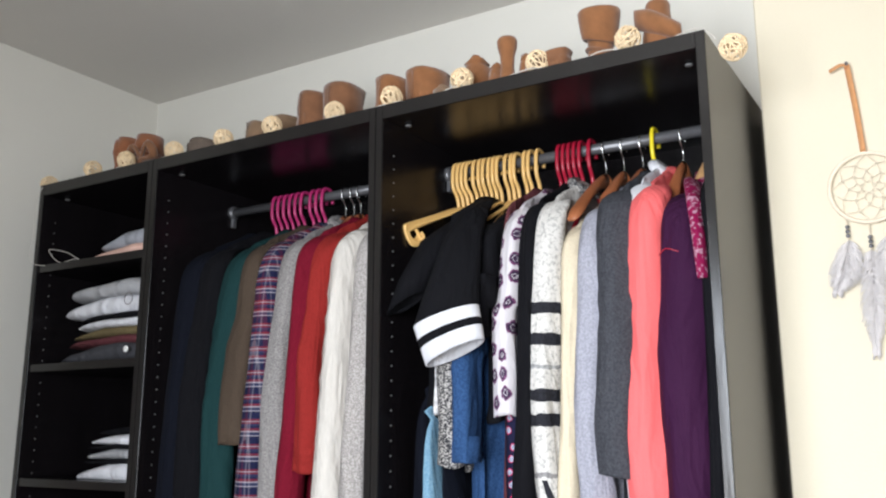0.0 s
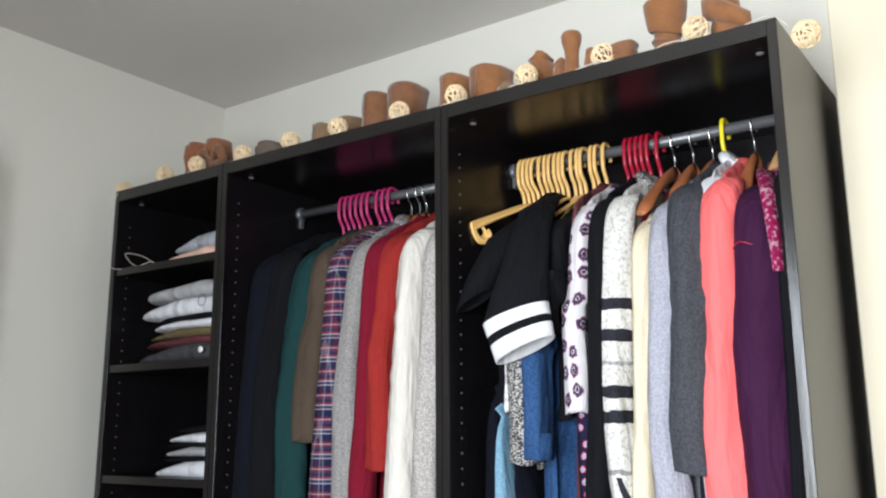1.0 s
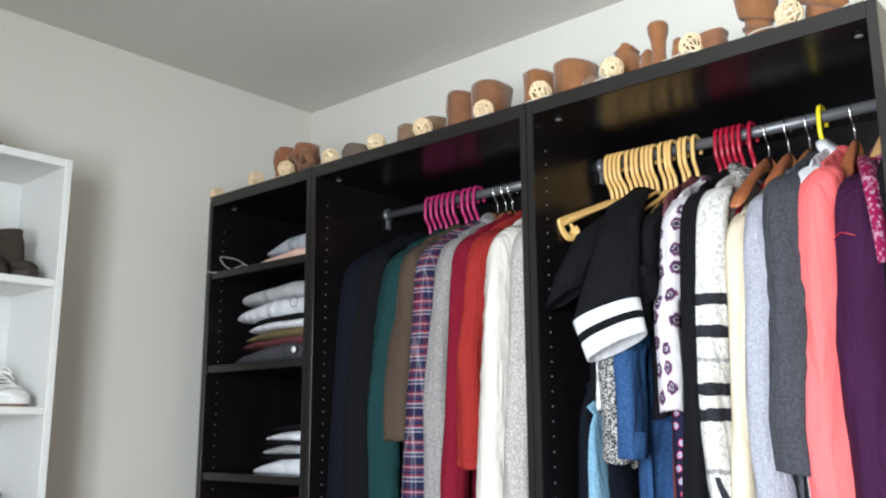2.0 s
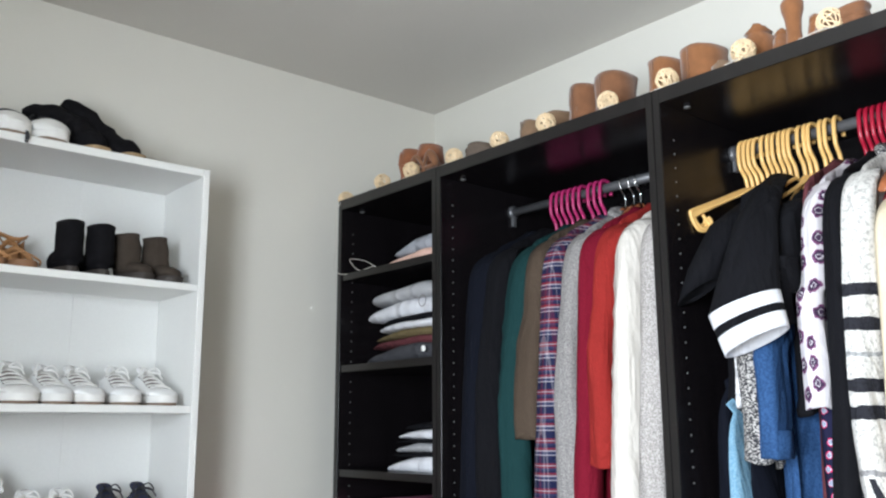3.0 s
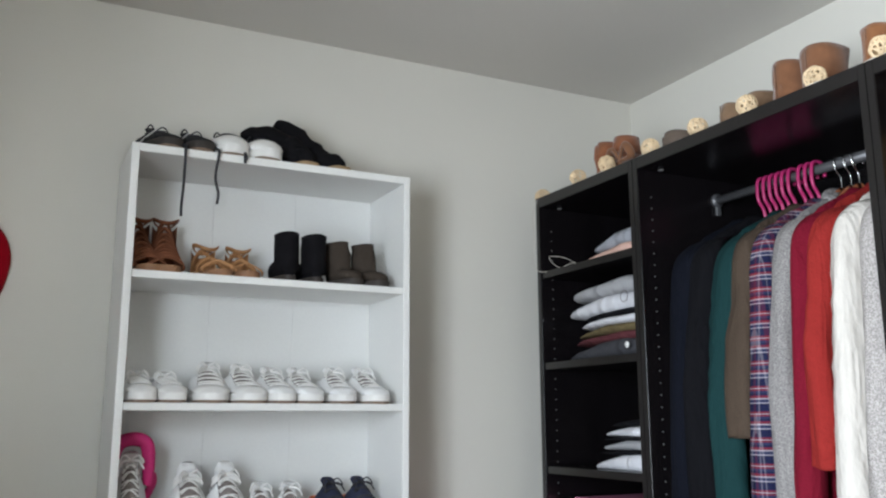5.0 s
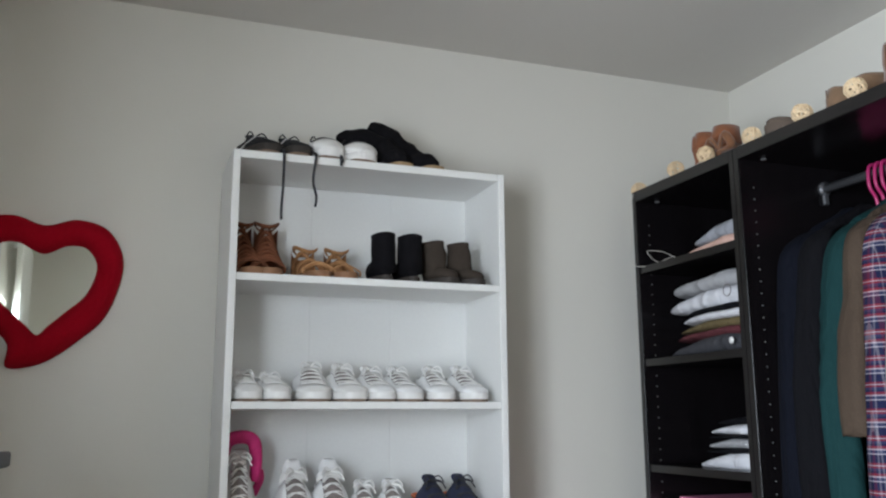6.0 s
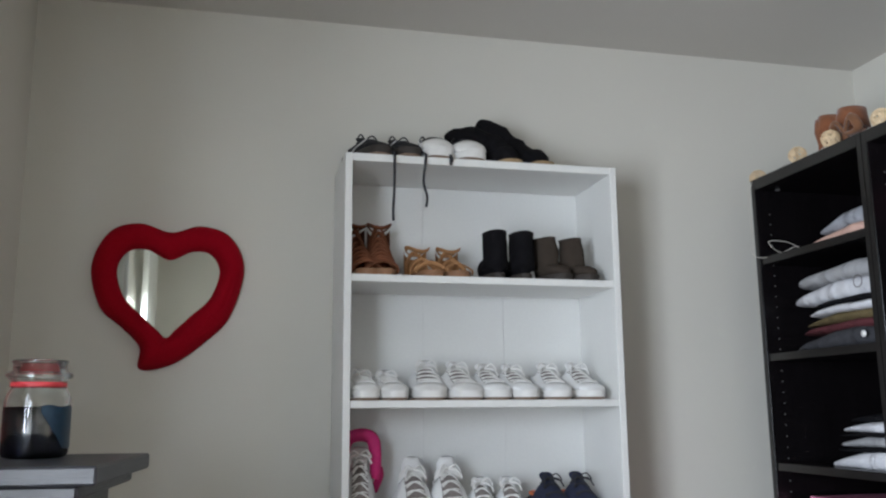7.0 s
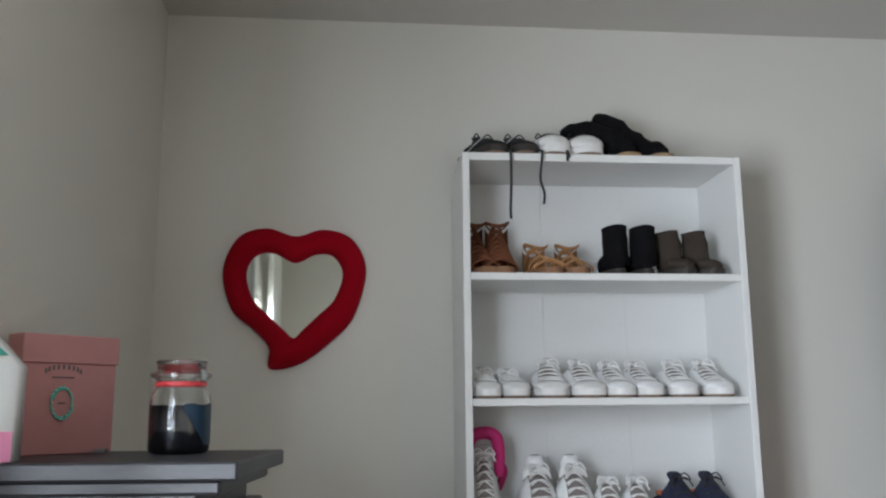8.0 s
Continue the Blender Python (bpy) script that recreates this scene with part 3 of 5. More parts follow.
def sandal(x, y, z, yaw, mat_, straps, top, label, group, length=0.22, width=0.082):
    """A strappy sandal: footbed and bent straps."""
    t = thing("sandal", (0, 0, 0), label, "shoe", group)
    part("footbed", sole_bm(length, width, 0.018), M_SANDALBED, t)
    rng = random.Random(int(abs(x) * 1000))
    for k in range(straps):
        s = k / max(straps - 1, 1)
        yy = -0.185 + 0.14 * s
        hh = 0.045 + (top - 0.06) * s ** 1.4
        w = width / 2 * (1 - 0.3 * s)
        j = rng.uniform(-0.012, 0.012)
        part("strap", tube(spline([(-w, yy + j, 0.014), (-w * 1.02, yy + j * 0.5 + 0.01, hh * 0.55), (0, yy + 0.012 + 0.02 * s, hh), (w * 1.02, yy - j * 0.5 + 0.01, hh * 0.6), (w, yy - j, 0.014)], 5), 0.0075, 6, 0.3), mat_, t)
    part("heel_counter", rings([[Vector((0.034 * math.cos(a), -0.03 + 0.034 * math.sin(a), zz + 0.01 * math.cos(2 * a) * (zz > 0.05))) for a in (math.pi * q / 14 for q in range(15))] for zz in (0.016, 0.05, top * 0.62, top * 0.8)], closed=False), mat_, t)
    part("ankle_strap", tube([Vector((0.033 * math.cos(a), -0.05 + 0.04 * math.sin(a), top * 0.86 + 0.008 * math.cos(a * 2))) for a in (2 * math.pi * q / 18 for q in range(18))], 0.007, 6, 0.35, closed=True), mat_, t)
    put_under(t, shoe_frame(x, y, z, yaw))
    return t


G2 = "boots and sandals on the second shelf"
for x, w in ((-1.615, 8), (-1.535, -4)):
    sandal(x, -0.045, 1.672, w, SUEDE["gladiator"], 9, 0.19, "brown leather lace-up gladiator sandal on the white shelf", G2)
for x, w in ((-1.43, 6), (-1.33, -2)):
    sandal(x, -0.045, 1.672, w, SUEDE["sandal"], 3, 0.115, "tan leather strappy sandal on the white shelf", G2)
for x in (-1.219, -1.139):
    boot(x, -0.245, 1.672, 181, SUEDE["black"], h=0.142, rx=0.035, ry=0.046, length=0.15, width=0.066, flare=0.97, slouch=0.002, label="black suede ankle boot standing on the white shelf", group=G2)
for x in (-1.072, -0.992):
    boot(x, -0.15, 1.672, 24, SUEDE["olive"], h=0.132, rx=0.033, ry=0.04, length=0.125, width=0.068, lean=-0.01, slouch=0.003, flare=0.92, instep=0.4, toe_h=0.03, label="dark olive suede ankle boot on the white shelf", group=G2)

G3 = "white sneakers in a row on the third shelf"
for x, yaw, hh, toe in ((-1.6, 2, 0.083, M_RUBBER), (-1.535, 5, 0.08, M_RUBBER), (-1.4, -5, 0.11, M_RUBBER), (-1.333, 5, 0.106, M_RUBBER),
                        (-1.248, 5, 0.1, M_CANVAS), (-1.172, 6, 0.1, M_CANVAS), (-1.05, -1, 0.103, M_CANVAS), (-0.972, 5, 0.104, M_CANVAS)):
    sneaker(x, -0.02, 1.338, yaw, M_CANVAS, M_RUBBER, toe, M_LACE, "worn white canvas sneaker with white laces on the shelf", G3, h=hh * 0.96, laces=6, width=0.104 if hh > 0.105 else (0.09 if hh > 0.09 else 0.084), length=0.255)

G4 = "sneakers on the lower shelf"
hi = sneaker(-1.588, -0.03, 1.0, -4, M_CANVASG, M_RUBBER, M_CANVASG, M_LACE, "grey high-top sneaker with hot pink collar", G4, h=0.11, high=0.09, tongue=0.02, laces=9)
pk = tube(spline([(-0.04, -0.085, 0.1), (-0.042, -0.088, 0.19), (-0.028, -0.09, 0.236), (0.012, -0.09, 0.246), (0.04, -0.088, 0.228), (0.046, -0.082, 0.165), (0.042, -0.075, 0.13)], 6), lambda v: 0.014 + 0.007 * math.sin(math.pi * v), 12, 0.8)
part("heel_pad", tube(spline([(0.045, -0.03, 0.09), (0.062, -0.035, 0.13), (0.06, -0.03, 0.155)], 6), 0.013, 10, 0.7), M_PINK, hi, "hot pink heel pad")
part("pink_padding", pk, M_PINK, hi, "hot pink padded collar")
for x in (-1.452, -1.352):
    s = sneaker(x, -0.03, 1.0, 2, M_CANVAS, M_RUBBER, M_CANVAS, M_LACE, "white leather sneaker with strap and raised padded tongue", G4, width=0.108, h=0.112, high=0.045, tongue=0.034, laces=7)
    part("strap", rings([[Vector((0.037 * math.cos(q) * k, -0.108 - 0.006 * math.sin(q), 0.118 + dz + 0.018 * math.sin(q))) for q in (math.pi * (0.02 + 0.96 * n / 14) for n in range(15))] for dz, k in ((0.0, 1.04), (0.003, 1.06), (0.02, 1.03), (0.022, 0.98))], closed=False), M_RUBBER, s, "white closing strap")
    part("tongue_pad", rings([oval(0.0, -0.088, z, rx, ry, 18, 2.4) for z, rx, ry in ((0.125, 0.022, 0.009), (0.145, 0.027, 0.012), (0.165, 0.027, 0.012), (0.176, 0.02, 0.009), (0.18, 0.009, 0.004))]), M_CANVAS, s, "padded white tongue")
for x in (-1.25, -1.168):
    sneaker(x, -0.03, 1.0, -3, M_CANVAS, M_SOLE, M_RUBBER, M_LACE, "white low sneaker with black sole and white laces", G4, h=0.118, width=0.082)
for x in (-1.062, -0.972):
    s = sneaker(x, -0.03, 1.0, 4, M_NAVYMESH, M_RUBBER, M_NAVYMESH, M_LACEB, "navy running shoe with orange trim on the shelf", G4, h=0.126, width=0.104)
    part("heel_trim", tube([Vector((0.03 * math.cos(a), -0.058 + 0.05 * math.sin(a), 0.072 + 0.002 * math.sin(a))) for a in (math.pi * 0.2 + 1.4 * math.pi * q / 16 for q in range(17))], 0.004), M_ORANGE, s)

G1 = "shoes on top of the bookcase"
for x, yaw in ((-1.615, 14), (-1.51, 8)):
    s = sneaker(x, -0.03, BT, yaw, M_BLKMESH, M_SOLE, M_BLKMESH, M_LACEB, "black running shoe with pale flash and loose laces", G1, h=0.085, length=0.25, width=0.092)
    part("side_flash", tube(spline([(-0.044, -0.12, 0.035), (-0.043, -0.17, 0.042), (-0.034, -0.21, 0.052)], 6), 0.004, 6, 0.6), M_CANVASG, s)
for x0, zb, dx in ((-1.528, 1.818, 0.004), (-1.44, 1.86, -0.012), (-1.366, 1.983, 0.004)):
    lc = thing("shoelace", (x0, BF - 0.006, zb), "black shoelace dangling over the bookcase's front edge", "shoelace", "loose shoelaces")
    part("lace", tube(spline([(x0 - 0.02, BF + 0.07, BT + 0.05), (x0, BF + 0.012, BT + 0.012), (x0 + 0.002, BF - 0.008, BT - 0.004), (x0 + dx * 0.4, BF - 0.008, (BT + zb) / 2), (x0 - dx * 0.4, BF - 0.009, zb + 0.03), (x0 - dx * 0.2, BF - 0.008, zb)], 6), 0.0042, 6, 0.3), M_LACEB, lc)
for x, yaw in ((-1.42, 8), (-1.325, 8)):
    sneaker(x, -0.04, BT, yaw, M_CANVAS, M_RUBBER, M_RUBBER, M_LACEB, "white canvas sneaker with broad rubber toe and dark laces", G1, h=0.088, length=0.235, width=0.108, toe=1.42, laces=3)


def slouched_boot(points, radii, toe, label):
    """A soft tall boot lying collapsed: one folded shaft into the foot, and a sole under the toe."""
    t = thing("slouchy_boot", toe, label, "boot", G1)
    line = spline(points, 7)
    loops = []
    for i, p in enumerate(line):
        u = i / (len(line) - 1) * (len(radii) - 1)
        k = min(int(u), len(radii) - 2)
        r = radii[k] + (radii[k + 1] - radii[k]) * (u - k)
        d = (line[min(i + 1, len(line) - 1)] - line[max(i - 1, 0)]).normalized()
        side = d.cross(Vector((0, 0, 1))).normalized()
        up = side.cross(d)
        row = []
        for q in range(22):
            a = 2 * math.pi * q / 22
            f = 1 + 0.16 * noise.noise(Vector((math.cos(a) * 1.5 + toe[0] * 9, math.sin(a) * 1.5, i * 0.34)))
            v = p + side * (r * f * math.cos(a)) + up * (r * 0.92 * f * math.sin(a))
            v.z = max(v.z, BT + 0.004)
            row.append(v)
        loops.append(row)
    part("upper", rings(loops), SUEDE["black"], t)
    base = sole_bm(0.1, 0.072, 0.014)
    bmesh.ops.transform(base, matrix=pose(toe[0] - 0.012, toe[1] + 0.075, BT, 0, 0, 12), verts=base.verts)
    part("sole", base, M_GUM, t, "tan rubber sole")


LS = "black suede slouchy boot lying collapsed with tan sole"
slouched_boot([(-1.345, -0.12, 2.112), (-1.315, -0.13, 2.112), (-1.262, -0.14, 2.1), (-1.215, -0.16, 2.072), (-1.19, -0.195, 2.042), (-1.178, -0.235, 2.028), (-1.175, -0.25, 2.025)], (0.012, 0.032, 0.048, 0.054, 0.044, 0.03, 0.008), (-1.178, -0.235, BT), LS)
slouched_boot([(-1.245, -0.12, 2.165), (-1.218, -0.12, 2.15), (-1.182, -0.125, 2.11), (-1.142, -0.14, 2.068), (-1.105, -0.185, 2.04), (-1.082, -0.232, 2.028), (-1.078, -0.247, 2.025)], (0.012, 0.034, 0.054, 0.056, 0.042, 0.03, 0.008), (-1.08, -0.232, BT), LS)

GT = "brown boots on top of the wardrobes"
LB = "brown suede ankle boot standing on the wardrobe top"
for y, h, rx, ln in ((-0.385, 0.158, 0.03, 0.012), (-0.475, 0.152, 0.035, 0.006)):
    boot(-0.25, y, PT, 96, SUEDE["rust"], h=h, rx=rx, ry=0.045, length=0.2, width=0.07, lean=ln, cuff=0.055, label="rust suede slouchy boot with turned cuff on the wardrobe top", group=GT, slouch=0.006, flare=0.86)
bow = thing("leather_bow", (-0.3, -0.55, PT), "dark brown leather bow lying on the wardrobe", "bow")
part("loops", merge(tube(spline([(-0.3, -0.55, PT + 0.05), (-0.31, -0.53, PT + 0.085), (-0.3, -0.505, PT + 0.06), (-0.3, -0.55, PT + 0.045)], 6), 0.013, 8, 0.5),
                    tube(spline([(-0.3, -0.55, PT + 0.05), (-0.31, -0.585, PT + 0.09), (-0.3, -0.605, PT + 0.05), (-0.3, -0.55, PT + 0.045)], 6), 0.013, 8, 0.5),
                    tube([(-0.3, -0.55, PT), (-0.3, -0.55, PT + 0.055)], 0.012)), SUEDE["brown"], bow)
boot(-0.29, -0.757, PT, 100, SUEDE["grey"], h=0.083, rx=0.05, ry=0.06, length=0.23, width=0.09, label="grey-brown felt slipper on the wardrobe top", group=GT, name="slipper", flare=0.8)
for y, h, rx, m, fl in ((-0.928, 0.112, 0.036, "taupe", 0.86), (-1.023, 0.108, 0.047, "taupe", 0.95), (-1.117, 0.156, 0.041, "brown", 0.98), (-1.212, 0.158, 0.05, "brown", 1.0),
                        (-1.375, 0.142, 0.044, "tan", 0.98), (-1.474, 0.14, 0.052, "tan", 1.02)):
    b = boot(-0.25, y, PT, 88, SUEDE[m], h=h, rx=rx, ry=0.058, length=0.24, label=LB, group=GT, flare=fl, slouch=0.003)
    part("back_seam", tube([Vector((0.004, 0.0035, z)) for z in (0.03, h * 0.5, h - 0.008)], 0.002, 6), SUEDE[m], b)
for y, h, rx, fl in ((-1.644, 0.132, 0.034, 0.42), (-1.7, 0.1, 0.02, 0.5), (-1.778, 0.1, 0.021, 0.75)):
    boot(-0.27, y, PT, 92, SUEDE["tan"], h=h, rx=rx, ry=0.035, length=0.19, width=0.06, flare=fl, label="tan suede heeled shoe on the wardrobe top", group=GT, name="heeled_shoe", sole_mat=M_GUM)
upturned = thing("heeled_shoe", (-0.27, -1.738, PT), "tan suede shoe with its flared heel turned up", "shoe", GT)
part("heel", lathe([(0.014, 0.0), (0.024, 0.004), (0.019, 0.03), (0.015, 0.07), (0.017, 0.1), (0.0225, 0.12), (0.0235, 0.134), (0.02, 0.141), (0.004, 0.142)], (-0.27, -1.738, PT), 20), SUEDE["tan"], upturned)
part("toe", box(-0.3, -0.24, -1.765, -1.712, PT, PT + 0.02, 0.008), SUEDE["tan"], upturned)
wide_boot = thing("ankle_boot", (-0.27, -1.958, PT), "tan suede boot with wide turned-down cuff", "boot", GT)
part("shaft", lathe([(0.03, 0.0), (0.032, 0.01), (0.028, 0.04), (0.027, 0.075), (0.031, 0.1), (0.028, 0.13), (0.012, 0.131)], (-0.27, -1.96, PT), 26), SUEDE["tan"], wide_boot)
cuff_rows = []
for z, r in ((0.084, 0.03), (0.076, 0.034), (0.08, 0.0375), (0.105, 0.041), (0.13, 0.0445), (0.144, 0.0455), (0.147, 0.0435), (0.14, 0.04), (0.125, 0.036)):
    cuff_rows.append([Vector((-0.27 + (r + 0.0015 * math.sin(3 * q)) * math.cos(q), -1.958 + (r + 0.0015 * math.sin(3 * q)) * math.sin(q), PT + z + (0.012 * math.sin(q + 0.6) if z < 0.09 else 0.004 * math.cos(q)))) for q in (2 * math.pi * k / 30 for k in range(30))])
part("cuff", rings(cuff_rows), SUEDE["tan"], wide_boot, "wide turned-down suede cuff")
part("strap", tube([Vector((-0.27 + 0.0295 * math.cos(q), -1.96 + 0.0295 * math.sin(q), PT + 0.052 + 0.01 * math.sin(q))) for q in (2 * math.pi * k / 24 for k in range(24))], 0.004, 6, closed=True), SUEDE["brown"], wide_boot, "thin darker ankle strap")
boot(-0.33, -1.905, PT, 150, SUEDE["brown"], h=0.055, rx=0.03, ry=0.035, length=0.13, width=0.07, label="brown suede shoe lying low on the wardrobe", group=GT, name="slipper")
fold_boot = thing("ankle_boot", (-0.27, -2.086, PT), "tan suede boot with its shaft folded over", "boot", GT)
part("shaft", lathe([(0.034, 0.0), (0.036, 0.02), (0.033, 0.06), (0.028, 0.085), (0.025, 0.11), (0.0255, 0.126), (0.022, 0.133), (0.006, 0.135)], (-0.27, -2.086, PT), 24), SUEDE["tan"], fold_boot)
flap_rows = []
for k in range(9):
    u = k / 8
    c = Vector((-0.285 - 0.02 * math.sin(math.pi * u), -2.042 - 0.094 * u, PT + 0.1 - 0.05 * u))
    flap_rows.append([c + Vector((0.02 * math.cos(q), 0.004 * math.cos(q), (0.026 - 0.012 * abs(u - 0.4)) * math.sin(q))) for q in (2 * math.pi * n / 14 for n in range(14))])
part("flap", rings(flap_rows), SUEDE["tan"], fold_boot, "folded-over suede flap")
boot(-0.3, -1.575, PT, 95, SUEDE["taupe"], h=0.06, rx=0.026, ry=0.035, length=0.12, width=0.055, label="small taupe suede slipper toe", group=GT, name="slipper", flare=0.7)


# ---- rattan ball lights ----
def rattan_ball():
    """Thin strips wound round a ball in all directions."""
    rng = random.Random(4)
    bms = []
    for k in range(25):
        ax = Vector((rng.gauss(0, 1), rng.gauss(0, 1), rng.gauss(0, 1))).normalized()
        u = ax.orthogonal().normalized()
        v = ax.cross(u)
        off = rng.uniform(-0.5, 0.5)
        r = 0.025 * rng.uniform(0.93, 1.03)
        c = math.sqrt(1 - off * off)
        bms.append(tube([(u * math.cos(a) + v * math.sin(a)) * (r * c) + ax * (r * off) for a in (2 * math.pi * q / 22 for q in range(22))], 0.0017, 5, 0.7, closed=True))
    return merge(*bms)


BALLS = ((-0.19, 2.026), (-0.394, 2.041), (-0.55, 2.041), (-0.738, 2.039), (-0.927, 2.04), (-1.105, 2.04), (-1.298, 2.042), (-1.473, 2.041), (-1.663, 2.042), (-1.844, 2.044), (-2.046, 2.043), (-2.25, 1.97))
ball = thing("rattan_ball", (-0.343, BALLS[1][0], BALLS[1][1]), "pale woven rattan ball of a string light", "ball light", "rattan balls along the wardrobe top")
b0 = tagged(part("woven_shell", rattan_ball(), M_RATTAN), kind="stuff")
b0.parent = ball
for k, (y, z) in enumerate(BALLS):
    if k != 1:
        dx = {0: 0.0, 11: -0.02}.get(k, 0.006 * math.sin(k * 2.3))
        copy_thing(ball, pose(-0.343 + dx, y, z, 40 * k, 25 * k, 70 * k))
wire = thing("light_string_wire", (-0.33, -1.2, PT), "thin pale wire joining the rattan balls", "wire")
part("wire", tube(spline([(-0.35 + 0.012 * math.sin(k * 1.7), -0.24 - 1.94 * k / 40, PT + 0.003 + 0.012 * abs(math.sin(k * 0.9))) for k in range(41)] + [(-0.37, -2.206, PT), (-0.372, -2.222, 1.99)], 4), 0.0012, 5), M_WIRE, wire)
w2 = thing("wire_loops", (-0.33, -0.32, 1.757), "tangled pale cable trailing over the wardrobe's side", "cable")
part("cable", tube(spline([(-0.388, -0.225, 2.0), (-0.39, -0.2, 1.95), (-0.385, -0.199, 1.86), (-0.392, -0.2, 1.79), (-0.386, -0.23, 1.762), (-0.36, -0.28, 1.763), (-0.33, -0.33, 1.78), (-0.35, -0.37, 1.77), (-0.34, -0.3, 1.8), (-0.36, -0.245, 1.81), (-0.35, -0.28, 1.772), (-0.33, -0.36, 1.762), (-0.3, -0.42, 1.765)], 8), 0.001, 6), M_WIRE, w2)


# ---- folded clothes ----
def folded(y0, y1, x0, x1, z, h, m, label, seed, tilt=0.0, name="folded_shirt"):
    """A folded garment: a soft slab whose edges show the fold layers."""
    t = thing(name, ((x0 + x1) / 2, (y0 + y1) / 2, z), label, "clothes", "folded clothes in the narrow wardrobe")
    n, layers = 44, 1
    loops = []
    hh = h / layers
    cx, cy, a, b = (x0 + x1) / 2, (y0 + y1) / 2, (x1 - x0) / 2, (y1 - y0) / 2
    for L in range(layers):
        for s, k in ((0.0, 0.92), (0.15, 0.97), (0.4, 1.0), (0.65, 0.99), (0.85, 0.94), (1.0, 0.82)):
            row = []
            for c in oval(cx, cy, 0, a * k, b * k, n, 4.5):
                q = Vector((c.x * 9, c.y * 9, seed + L * 3.1))
                e = 0.02 * noise.noise(q) + 0.003 * noise.noise(q * 3)
                d = Vector((c.x - cx, c.y - cy, 0)).normalized()
                droop = 1.1 - 0.95 * max(0, (c.y - cy + b * 0.4) / (b * 1.4)) ** 1.7 + 0.16 * noise.noise(q * 0.8)
                zz = z + (hh * (L + s)) * droop + tilt * (cy - c.y) * (L + s) / layers + 0.004 * noise.noise(q * 1.5) * (L + s > 0.1)
                row.append(Vector((c.x + d.x * e, c.y + d.y * e, max(zz, z))))
            loops.append(row)
    part("folds", rings(loops), m, t)
    return t


